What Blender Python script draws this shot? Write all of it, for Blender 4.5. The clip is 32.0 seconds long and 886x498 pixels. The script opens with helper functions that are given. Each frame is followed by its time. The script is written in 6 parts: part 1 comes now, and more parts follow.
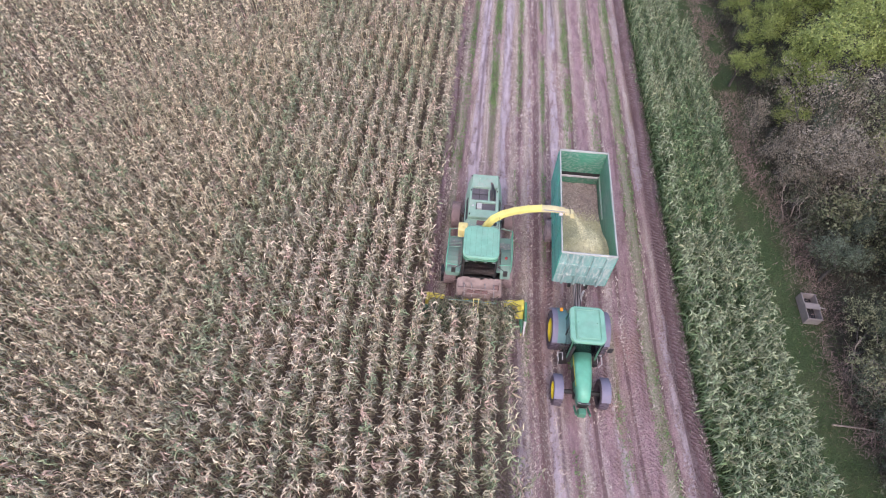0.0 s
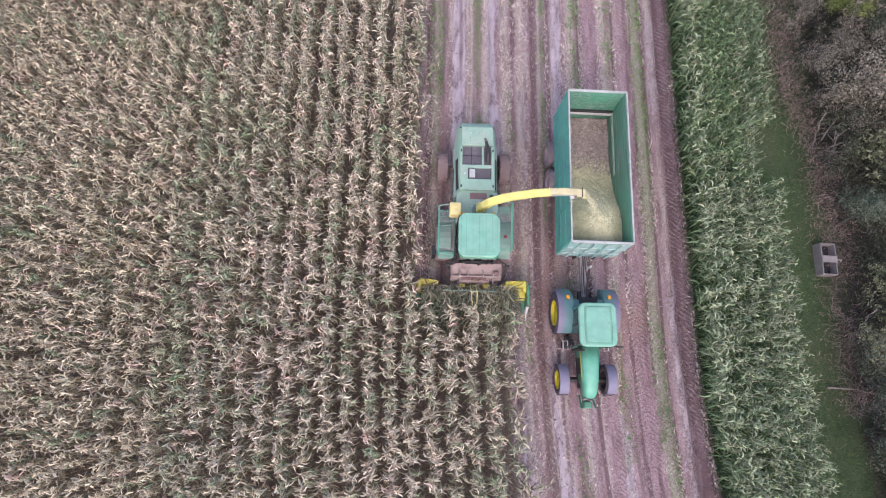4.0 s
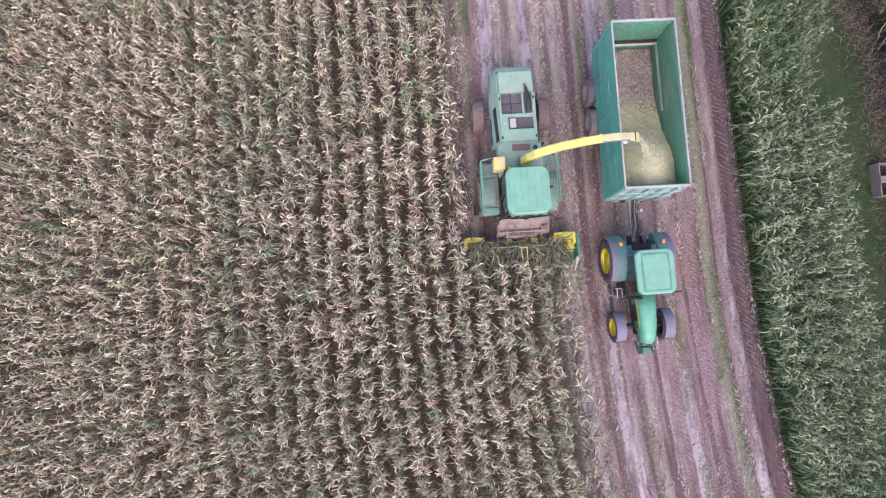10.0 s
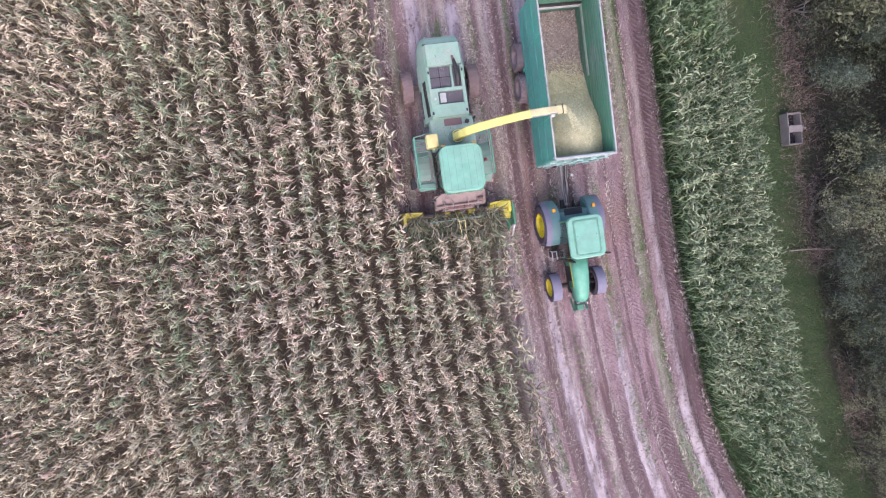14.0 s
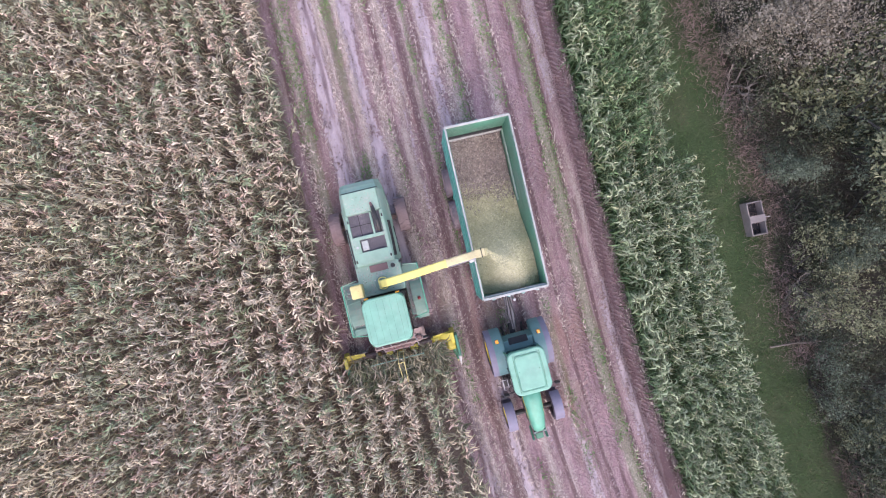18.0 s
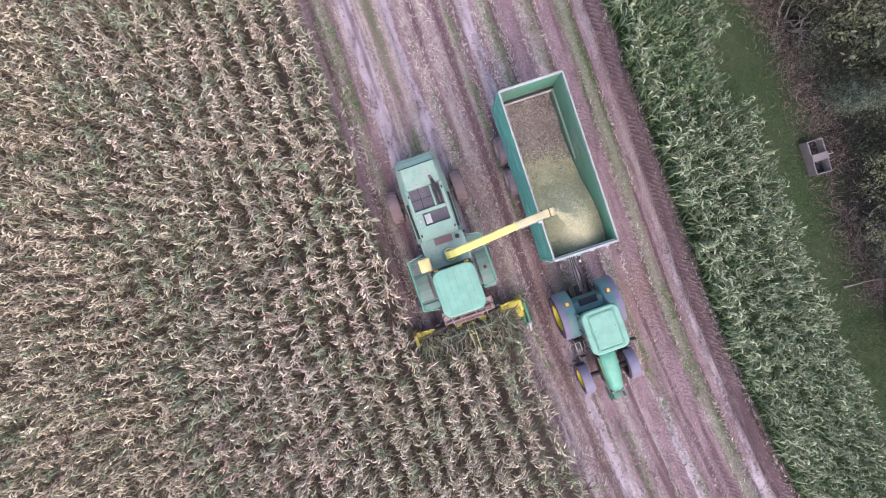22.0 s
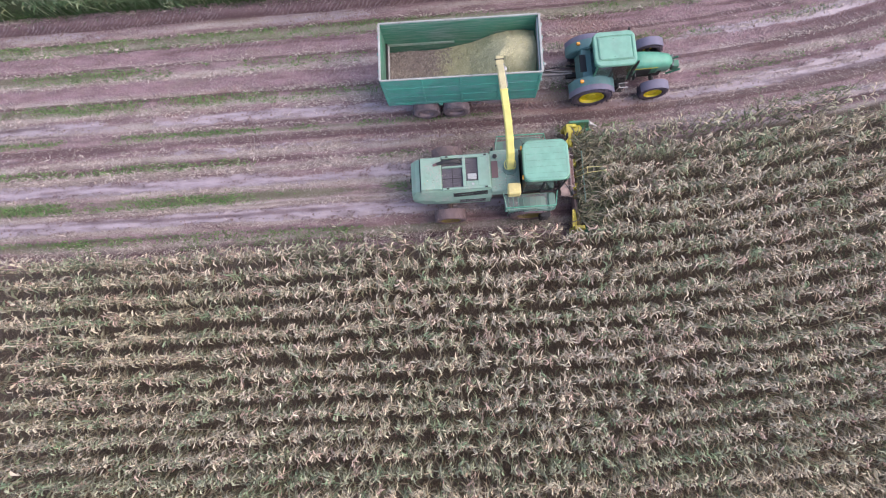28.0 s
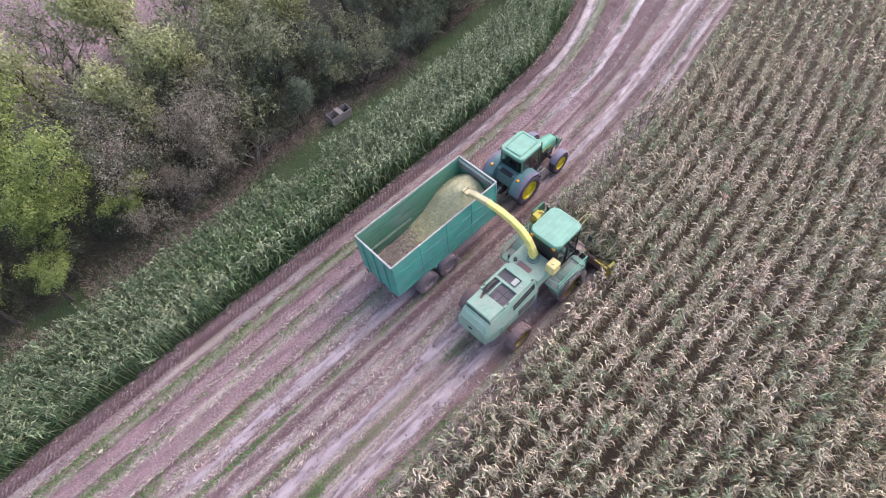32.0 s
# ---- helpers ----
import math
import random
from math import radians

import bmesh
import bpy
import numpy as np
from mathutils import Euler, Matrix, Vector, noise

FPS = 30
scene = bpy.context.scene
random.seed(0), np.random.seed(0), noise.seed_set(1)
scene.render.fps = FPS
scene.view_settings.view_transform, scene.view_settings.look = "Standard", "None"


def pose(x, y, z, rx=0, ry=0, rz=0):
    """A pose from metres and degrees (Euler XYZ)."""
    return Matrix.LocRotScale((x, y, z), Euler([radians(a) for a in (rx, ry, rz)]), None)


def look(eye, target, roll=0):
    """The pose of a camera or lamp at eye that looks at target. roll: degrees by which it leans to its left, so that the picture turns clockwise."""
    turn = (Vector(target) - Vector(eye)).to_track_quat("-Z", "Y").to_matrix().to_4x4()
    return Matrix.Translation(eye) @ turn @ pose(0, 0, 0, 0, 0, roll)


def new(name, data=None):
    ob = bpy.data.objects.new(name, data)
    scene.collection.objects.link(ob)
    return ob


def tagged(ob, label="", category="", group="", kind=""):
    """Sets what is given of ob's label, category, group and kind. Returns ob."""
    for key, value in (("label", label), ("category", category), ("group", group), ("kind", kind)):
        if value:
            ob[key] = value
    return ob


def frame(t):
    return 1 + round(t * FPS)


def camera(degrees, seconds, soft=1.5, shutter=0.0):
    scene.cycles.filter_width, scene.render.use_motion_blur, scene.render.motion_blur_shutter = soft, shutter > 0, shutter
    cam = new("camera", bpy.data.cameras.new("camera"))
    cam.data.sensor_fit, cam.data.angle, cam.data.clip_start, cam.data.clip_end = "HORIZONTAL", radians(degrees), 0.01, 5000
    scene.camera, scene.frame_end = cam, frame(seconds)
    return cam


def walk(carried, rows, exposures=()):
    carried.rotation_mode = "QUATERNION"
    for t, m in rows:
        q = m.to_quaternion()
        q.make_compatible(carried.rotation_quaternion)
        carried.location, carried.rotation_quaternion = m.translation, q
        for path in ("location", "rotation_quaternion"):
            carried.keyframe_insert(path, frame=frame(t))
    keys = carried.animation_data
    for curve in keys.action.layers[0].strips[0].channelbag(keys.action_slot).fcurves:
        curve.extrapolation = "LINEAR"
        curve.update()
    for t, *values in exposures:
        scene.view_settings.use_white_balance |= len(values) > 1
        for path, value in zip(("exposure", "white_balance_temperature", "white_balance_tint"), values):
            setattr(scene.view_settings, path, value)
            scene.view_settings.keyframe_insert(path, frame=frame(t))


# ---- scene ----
cam = camera(79.5, 32.0, soft=1.1)
PATH = [
    (0, (-0.957, -15.477, 23.551), (-2.172, -1.085, 3.146), 0.93),
    (1, (-0.973, -13.093, 24.066), (-2.157, -0.218, 2.669), -0.73),
    (2, (-1.681, -10.683, 24.209), (-2.016, 0.037, 1.626), 1.41),
    (3, (-2.269, -8.237, 24.283), (-1.887, -0.295, 0.581), 4.82),
    (4, (-2.494, -6.171, 24.069), (-1.708, -0.590, -0.288), 9.20),
    (7, (-3.815, -3.639, 23.227), (-1.893, -0.483, -1.498), 30.55),
    (8, (-3.732, -3.398, 23.112), (-2.314, -0.315, -1.656), 21.94),
    (9, (-3.740, -3.608, 23.562), (-3.075, -1.082, -1.301), 10.44),
    (10, (-4.208, -4.801, 23.467), (-3.668, -2.427, -1.414), 9.00),
    (11, (-4.599, -6.213, 23.421), (-3.794, -3.720, -1.441), 14.08),
    (12, (-4.460, -5.969, 23.607), (-3.233, -4.457, -1.317), 34.59),
    (13, (-4.379, -4.631, 23.843), (-2.220, -4.591, -1.063), 82.96),
    (14, (-3.755, -2.906, 23.954), (-1.097, -4.075, -0.877), 105.42),
    (15, (-2.099, -1.914, 23.731), (0.129, -3.012, -1.145), 107.10),
    (18, (1.601, 1.060, 23.670), (2.422, 1.214, -1.316), 65.56),
    (19, (1.682, 1.806, 23.620), (2.535, 1.944, -1.366), 65.89),
    (20, (1.627, 2.322, 23.516), (1.977, 2.052, -1.480), 111.62),
    (21, (0.678, 1.631, 23.457), (0.960, 1.700, -1.542), 58.93),
    (22, (-0.516, 0.632, 23.507), (-0.468, 0.764, -1.493), 0.84),
    (23, (-1.041, -1.257, 23.587), (-2.227, -0.417, -1.371), -79.50),
    (24, (-3.158, -2.858, 23.671), (-3.562, -1.270, -1.276), -47.66),
    (25, (-5.290, -3.274, 23.497), (-4.823, -1.727, -1.451), -22.54),
    (27.5, (-6.719, 0.900, 24.174), (-4.492, 2.856, -0.650), -34.51),
    (28, (-6.437, 2.455, 24.295), (-3.146, 3.553, -0.463), -21.74),
    (29, (-6.227, 5.105, 23.963), (-0.634, 4.110, -0.382), -5.76),
    (30, (-6.794, 7.547, 23.478), (1.260, 3.639, 0.136), -4.00),
    (31, (-6.968, 9.549, 23.206), (2.310, 2.688, 1.029), -4.57),
    (32, (-7.543, 11.538, 23.108), (3.181, 2.757, 2.302), -6.62),
]
walk(cam, [(t, look(e, a, r)) for t, e, a, r in PATH], ((0, 1.22, 6900, 20), (8, 1.27, 6950, 20), (11, 1.29, 6900, 21), (15, 1.4, 6850, 22.5), (20, 1.38, 6850, 22.5), (25, 1.22, 7000, 18), (28, 1.1, 7000, 18), (32, 1.32, 7000, 18)))

# ---- light ----
world = bpy.data.worlds.new("sky")
scene.world = world
world.use_nodes = True
wn = world.node_tree.nodes
sky = wn.new("ShaderNodeTexSky")
sky.sky_type = "NISHITA"
sky.sun_disc = False
sky.sun_elevation = radians(48)
sky.sun_rotation = radians(200)
sky.air_density, sky.dust_density, sky.ozone_density = 1.0, 1.5, 1.0
wn["Background"].inputs[1].default_value = 0.15
world.node_tree.links.new(sky.outputs[0], wn["Background"].inputs[0])
sun_data = bpy.data.lights.new("sun", "SUN")
sun_data.energy, sun_data.angle, sun_data.color = 0.9, radians(60), (1.0, 0.96, 0.93)
sun = new("sun", sun_data)
sun.matrix_world = look((0, 0, 60), (0 - 60 * math.tan(radians(42)) * math.sin(radians(200)) * -1, 60 * math.tan(radians(42)) * math.cos(radians(200)) * -1, 0))


# ---- materials ----
def shader(name):
    m = bpy.data.materials.new(name)
    m.use_nodes = True
    nt = m.node_tree
    return m, nt, nt.nodes, nt.nodes["Principled BSDF"]


def link(nt, a, b):
    nt.links.new(a, b)


def mixer(nt, fac, a, b):
    """Mix of two colours: fac a socket or number, a and b sockets or colours."""
    n = nt.nodes.new("ShaderNodeMix")
    n.data_type = "RGBA"
    for sock, v in ((n.inputs[0], fac), (n.inputs[6], a), (n.inputs[7], b)):
        if isinstance(v, bpy.types.NodeSocket):
            link(nt, v, sock)
        elif isinstance(v, (int, float)):
            sock.default_value = v
        else:
            sock.default_value = (*v, 1) if len(v) == 3 else v
    return n.outputs[2]


def noise_node(nt, scale, detail=4, rough=0.6, vector=None):
    n = nt.nodes.new("ShaderNodeTexNoise")
    n.inputs["Scale"].default_value = scale
    n.inputs["Detail"].default_value = detail
    n.inputs["Roughness"].default_value = rough
    if vector is not None:
        link(nt, vector, n.inputs["Vector"])
    return n.outputs["Fac"]


def ranged(nt, value, lo, hi, a=0.0, b=1.0):
    n = nt.nodes.new("ShaderNodeMapRange")
    n.interpolation_type = "SMOOTHSTEP"
    link(nt, value, n.inputs[0])
    for i, v in enumerate((lo, hi, a, b)):
        n.inputs[i + 1].default_value = v
    return n.outputs[0]


def maths(nt, op, a, b=0.0):
    n = nt.nodes.new("ShaderNodeMath")
    n.operation = op
    for sock, v in zip(n.inputs, (a, b)):
        if isinstance(v, bpy.types.NodeSocket):
            link(nt, v, sock)
        else:
            sock.default_value = v
    return n.outputs[0]


def bump(nt, height, strength, distance, bsdf):
    n = nt.nodes.new("ShaderNodeBump")
    n.inputs["Strength"].default_value = strength
    n.inputs["Distance"].default_value = distance
    link(nt, height, n.inputs["Height"])
    link(nt, n.outputs[0], bsdf.inputs["Normal"])


def place(nt):
    return nt.nodes.new("ShaderNodeNewGeometry").outputs["Position"]


def painted(name, colour, rough=0.4, metal=0.0, dirt=(0.17, 0.13, 0.11), amount=0.35, fine=14.0, spec=0.5):
    """Sheet metal or plastic with dust and mud in two scales."""
    m, nt, nodes, b = shader(name)
    p = place(nt)
    big, small = noise_node(nt, 1.3, 4, 0.6, p), noise_node(nt, fine, 5, 0.7, p)
    mask = maths(nt, "MULTIPLY", ranged(nt, big, 0.38, 0.72), ranged(nt, small, 0.35, 0.7))
    mask = maths(nt, "ADD", maths(nt, "MULTIPLY", mask, amount * 1.3), amount * 0.25)
    tone = mixer(nt, ranged(nt, noise_node(nt, 3.1, 3, 0.5, p), 0.3, 0.7), colour, tuple(c * 0.82 for c in colour))
    link(nt, mixer(nt, mask, tone, dirt), b.inputs["Base Color"])
    link(nt, ranged(nt, mask, 0.0, 0.6, rough, 0.85), b.inputs["Roughness"])
    b.inputs["Metallic"].default_value = metal
    b.inputs["Specular IOR Level"].default_value = spec
    bump(nt, small, 0.12, 0.01, b)
    return m


def streaked(name, colour, dirt, rough=0.45, amount=0.6, along=(1.2, 1.2, 0.25)):
    """Sheet metal scoured and streaked down its height, with scuffs along the middle."""
    m, nt, nodes, b = shader(name)
    p = place(nt)
    mp = nodes.new("ShaderNodeMapping")
    mp.inputs["Scale"].default_value = along
    link(nt, p, mp.inputs[0])
    st, big, small = noise_node(nt, 7, 5, 0.65, mp.outputs[0]), noise_node(nt, 0.9, 4, 0.6, p), noise_node(nt, 24, 4, 0.7, p)
    mask = maths(nt, "MULTIPLY", ranged(nt, st, 0.42, 0.68), ranged(nt, big, 0.3, 0.65, 0.35, 1.0))
    col = mixer(nt, ranged(nt, big, 0.3, 0.7), colour, tuple(c * 0.7 for c in colour))
    col = mixer(nt, maths(nt, "MULTIPLY", mask, amount), col, dirt)
    col = mixer(nt, ranged(nt, small, 0.62, 0.75, 0.0, 0.5), col, tuple(min(1.0, c * 1.8 + 0.1) for c in dirt))
    link(nt, col, b.inputs["Base Color"])
    link(nt, ranged(nt, mask, 0, 1, rough, 0.8), b.inputs["Roughness"])
    bump(nt, st, 0.1, 0.01, b)
    return m


ROOF_GREEN = painted("roof_green", (0.195, 0.45, 0.325), 0.35, dirt=(0.3, 0.36, 0.32), amount=0.3)
GROOVE = painted("shaded_roof_groove", (0.125, 0.34, 0.25), 0.5)
GREEN = painted("machine_green", (0.045, 0.24, 0.145), 0.4, amount=0.4)
HOOD_GREEN = painted("hood_green", (0.235, 0.42, 0.31), 0.5, dirt=(0.4, 0.4, 0.35), amount=0.72)
DECK_GREEN = painted("platform_green", (0.15, 0.3, 0.235), 0.6, dirt=(0.27, 0.25, 0.22), amount=0.6)
BRIGHT_GREEN = painted("bonnet_green", (0.12, 0.42, 0.285), 0.35, amount=0.12)
TEAL = streaked("trailer_outer_green", (0.05, 0.36, 0.275), (0.28, 0.38, 0.41), along=(1.2, 0.2, 2.0))
INNER_GREEN = streaked("trailer_inner_green", (0.055, 0.27, 0.17), (0.35, 0.42, 0.36), amount=0.95, along=(1.0, 0.12, 3.0))
LEDGE = painted("dusty_green_ledge", (0.2, 0.33, 0.25), 0.6, dirt=(0.4, 0.4, 0.36), amount=0.8)
RIM_GREY = painted("worn_grey_edge", (0.5, 0.51, 0.48), 0.5, amount=0.5)
YELLOW = painted("machine_yellow", (0.82, 0.72, 0.2), 0.45, dirt=(0.5, 0.43, 0.28), amount=0.35)
HEADER_YELLOW = painted("chipped_header_yellow", (0.75, 0.64, 0.08), 0.55, dirt=(0.3, 0.24, 0.14), amount=0.75, fine=11)
HUB_YELLOW = painted("wheel_yellow", (0.72, 0.58, 0.01), 0.4, amount=0.15)
MUD_YELLOW = painted("muddy_yellow", (0.36, 0.27, 0.05), 0.7, amount=0.85)
CREAM = painted("cream_plastic", (0.8, 0.66, 0.28), 0.45, amount=0.1)
WORN = painted("scoured_spout_metal", (0.68, 0.6, 0.33), 0.5, dirt=(0.4, 0.31, 0.2), amount=0.7)
FRONT_DUSTY = streaked("dusty_trailer_front", (0.22, 0.4, 0.37), (0.55, 0.55, 0.53), amount=0.95)
FRONT_MUD = painted("dried_mud", (0.34, 0.25, 0.225), 0.9, dirt=(0.14, 0.095, 0.085), amount=0.9, fine=6)
DRAWBAR = painted("dusty_grey_steel", (0.34, 0.31, 0.31), 0.7, dirt=(0.24, 0.19, 0.19), amount=0.6)
RUBBER = painted("muddy_rubber", (0.2, 0.14, 0.14), 0.9, dirt=(0.3, 0.21, 0.205), amount=0.95, fine=8)
TK_RUBBER = painted("tractor_rubber", (0.07, 0.055, 0.075), 0.8, dirt=(0.2, 0.15, 0.18), amount=0.5)
RUST = painted("rusty_brown_mud", (0.16, 0.085, 0.075), 0.9, dirt=(0.27, 0.18, 0.17), amount=0.6, fine=9)
MAT = painted("dusty_walkway", (0.19, 0.24, 0.22), 0.85, dirt=(0.3, 0.25, 0.25), amount=0.8, fine=8)
MUD = painted("caked_mud", (0.33, 0.235, 0.21), 0.9, dirt=(0.19, 0.125, 0.11), amount=0.7, fine=7)
FENDER = painted("dusty_fender_plastic", (0.18, 0.175, 0.25), 0.5, dirt=(0.27, 0.21, 0.25), amount=0.55)
BLUEGREEN = painted("dusty_bluish_green_panel", (0.1, 0.24, 0.24), 0.45, dirt=(0.2, 0.22, 0.22), amount=0.35)
BLACK = painted("black_metal", (0.02, 0.02, 0.022), 0.5, amount=0.2)
STEEL = painted("bare_steel", (0.42, 0.41, 0.42), 0.45, metal=0.6, amount=0.3)
PALE = painted("pale_grey_paint", (0.62, 0.6, 0.6), 0.5, amount=0.25)
RED = painted("dull_red_paint", (0.32, 0.05, 0.05), 0.5, amount=0.2)
DECAL = painted("faded_reddish_panel", (0.22, 0.12, 0.12), 0.5, amount=0.4)
WELL = painted("dusty_grille", (0.12, 0.11, 0.125), 0.8, dirt=(0.27, 0.24, 0.26), amount=0.85)
TYRE_DUSTY = painted("dusty_trailer_rubber", (0.17, 0.125, 0.14), 0.85, dirt=(0.32, 0.25, 0.26), amount=0.8)
DUST_RIM = painted("dusty_pinkish_rim", (0.36, 0.28, 0.29), 0.7, dirt=(0.25, 0.18, 0.18), amount=0.6)
SEAT = painted("dark_seat_fabric", (0.03, 0.03, 0.035), 0.9, amount=0.1)
BIN_WOOD = painted("weathered_board", (0.3, 0.265, 0.26), 0.85, amount=0.3)


def glass(name, tint, rough=0.06):
    m, nt, nodes, b = shader(name)
    b.inputs["Base Color"].default_value = (*tint, 1)
    b.inputs["Roughness"].default_value = rough
    b.inputs["Transmission Weight"].default_value = 1.0
    b.inputs["IOR"].default_value = 1.45
    return m


GLASS = glass("tinted_cab_glass", (0.5, 0.58, 0.58))


def lens(name, colour):
    m, nt, nodes, b = shader(name)
    b.inputs["Base Color"].default_value = (*colour, 1)
    b.inputs["Roughness"].default_value = 0.15
    b.inputs["Coat Weight"].default_value = 0.6
    return m


AMBER = lens("amber_lens", (0.85, 0.33, 0.02))
SMOKED = lens("smoked_lens", (0.12, 0.15, 0.14))
CLEAR = lens("clear_lens", (0.75, 0.75, 0.75))


def leafy(name, a, b_, c, patch=0.18, lo=0.4, hi=0.62, rough=0.6, translucent=0.25, dim=0.55, drift=None, clumps=False, glow=1.4):
    """Leaves: two main colours in field-size patches, a third on single leaves."""
    m, nt, nodes, b = shader(name)
    g = nodes.new("ShaderNodeNewGeometry")
    p, rnd = g.outputs["Position"], g.outputs["Random Per Island"]
    f = maths(nt, "ADD", noise_node(nt, patch, 3, 0.65, p), maths(nt, "MULTIPLY", maths(nt, "SUBTRACT", rnd, 0.5), 0.42))
    col = mixer(nt, ranged(nt, f, lo, hi), a, b_)
    odd = maths(nt, "FRACT", maths(nt, "MULTIPLY", rnd, 17.31))
    oddness = maths(nt, "ADD", odd, maths(nt, "MULTIPLY", noise_node(nt, patch * 2.7, 2, 0.5, p), 0.5))
    col = mixer(nt, ranged(nt, oddness, 1.05, 1.28), col, c)
    if drift:
        warm, red, green = drift
        jig = maths(nt, "MULTIPLY", maths(nt, "SUBTRACT", odd, 0.5), 0.25)
        col = mixer(nt, ranged(nt, maths(nt, "ADD", noise_node(nt, 0.16, 3, 0.6, p), jig), 0.42, 0.66, 0.0, 0.75), col, warm)
        shift = nodes.new("ShaderNodeVectorMath")
        shift.inputs[1].default_value = (37.0, 11.0, 5.0)
        link(nt, p, shift.inputs[0])
        col = mixer(nt, ranged(nt, maths(nt, "ADD", noise_node(nt, 0.42, 4, 0.65, shift.outputs[0]), jig), 0.56, 0.72, 0.0, 0.8), col, red)
        shift = nodes.new("ShaderNodeVectorMath")
        shift.inputs[1].default_value = (-17.0, 61.0, 3.0)
        link(nt, p, shift.inputs[0])
        col = mixer(nt, ranged(nt, maths(nt, "ADD", noise_node(nt, 0.38, 4, 0.65, shift.outputs[0]), jig), 0.54, 0.7, 0.0, 0.85), col, green)
        own = nodes.new("ShaderNodeAttribute")
        own.attribute_name = "tone"
        plant = maths(nt, "ADD", own.outputs["Fac"], maths(nt, "MULTIPLY", maths(nt, "SUBTRACT", odd, 0.5), 0.03))
        # a band of riper, yellower rows in the middle of the field, with a greener row along it
        across = nodes.new("ShaderNodeSeparateXYZ")
        link(nt, p, across.inputs[0])
        ripe = maths(nt, "ADD", across.outputs[0], maths(nt, "MULTIPLY", maths(nt, "SUBTRACT", noise_node(nt, 0.3, 3, 0.6, p), 0.5), 1.2))
        col = mixer(nt, ranged(nt, ripe, -13.4, -12.7, 0.6, 0.0), col, warm)
        aside = maths(nt, "ABSOLUTE", maths(nt, "ADD", ripe, 12.5))
        col = mixer(nt, ranged(nt, aside, 0.2, 0.6, 0.5, 0.0), col, green)
        col = mixer(nt, ranged(nt, plant, 0.03, 0.06, 0.75, 0.0), col, red)
        col = mixer(nt, ranged(nt, plant, 0.87, 0.9, 0.0, 0.85), col, green)
    # tree crowns: tone paints light on upper tufts and shade on lower ones
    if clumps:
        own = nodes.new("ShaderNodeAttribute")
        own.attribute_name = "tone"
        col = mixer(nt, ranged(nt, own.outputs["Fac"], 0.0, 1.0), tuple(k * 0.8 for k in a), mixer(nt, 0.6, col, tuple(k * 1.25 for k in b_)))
    tone = maths(nt, "FRACT", maths(nt, "MULTIPLY", rnd, 7.77))
    hsv = nodes.new("ShaderNodeHueSaturation")
    link(nt, ranged(nt, tone, 0.0, 1.0, dim, glow), hsv.inputs["Value"])
    link(nt, col, hsv.inputs["Color"])
    col = hsv.outputs[0]
    col = mixer(nt, ranged(nt, noise_node(nt, 22, 2, 0.5, p), 0.45, 0.75, 0.0, 0.35), col, c)
    link(nt, col, b.inputs["Base Color"])
    b.inputs["Roughness"].default_value = rough
    if translucent:
        t = nodes.new("ShaderNodeBsdfTranslucent")
        link(nt, col, t.inputs[0])
        mx = nodes.new("ShaderNodeMixShader")
        mx.inputs[0].default_value = translucent
        link(nt, b.outputs[0], mx.inputs[1])
        link(nt, t.outputs[0], mx.inputs[2])
        link(nt, mx.outputs[0], nodes["Material Output"].inputs["Surface"])
    return m


MAIZE_DRY = leafy("dry_maize_leaf", (0.672, 0.58, 0.448), (0.355, 0.365, 0.25), (0.61, 0.45, 0.365), 0.17, 0.46, 0.7, dim=0.4, drift=((0.68, 0.58, 0.4), (0.62, 0.42, 0.355), (0.22, 0.32, 0.17)))
# lower leaves are browner, and darkened in colour to deepen the shade between rows
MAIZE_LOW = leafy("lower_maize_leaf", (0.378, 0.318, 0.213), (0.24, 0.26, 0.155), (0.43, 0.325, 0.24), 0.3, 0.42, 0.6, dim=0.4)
MAIZE_TOP = leafy("maize_tassel", (0.4, 0.25, 0.19), (0.5, 0.37, 0.27), (0.5, 0.22, 0.2), 0.12)
MAIZE_GREEN = leafy("green_maize_leaf", (0.127, 0.207, 0.1), (0.35, 0.405, 0.252), (0.43, 0.425, 0.252), 0.2, 0.36, 0.62, dim=0.38)
STRIP_TOP = leafy("green_maize_tassel", (0.2, 0.22, 0.13), (0.3, 0.3, 0.2), (0.36, 0.28, 0.2), 0.3)
MAIZE_LIME = leafy("yellow_green_maize_leaf", (0.11, 0.205, 0.085), (0.29, 0.375, 0.2), (0.34, 0.37, 0.19), 0.4, 0.42, 0.7, dim=0.38)
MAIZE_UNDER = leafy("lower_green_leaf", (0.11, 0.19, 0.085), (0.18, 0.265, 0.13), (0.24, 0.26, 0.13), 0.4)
CUT_GREEN = leafy("cut_green_maize", (0.13, 0.165, 0.09), (0.3, 0.27, 0.175), (0.56, 0.47, 0.37), 0.8, dim=0.35)
GRASS = leafy("grass_blade", (0.04, 0.1, 0.025), (0.075, 0.135, 0.042), (0.14, 0.125, 0.07), 0.3, 0.4, 0.65)
WEED = leafy("weed_leaf", (0.1, 0.235, 0.06), (0.18, 0.3, 0.105), (0.25, 0.28, 0.13), 0.5)
STRAW = leafy("maize_straw_litter", (0.54, 0.45, 0.395), (0.37, 0.28, 0.25), (0.62, 0.54, 0.475), 0.9, dim=0.5, translucent=0)
CHIP = leafy("fresh_chip", (0.56, 0.52, 0.3), (0.7, 0.65, 0.42), (0.88, 0.83, 0.62), 0.9, dim=0.5, translucent=0)
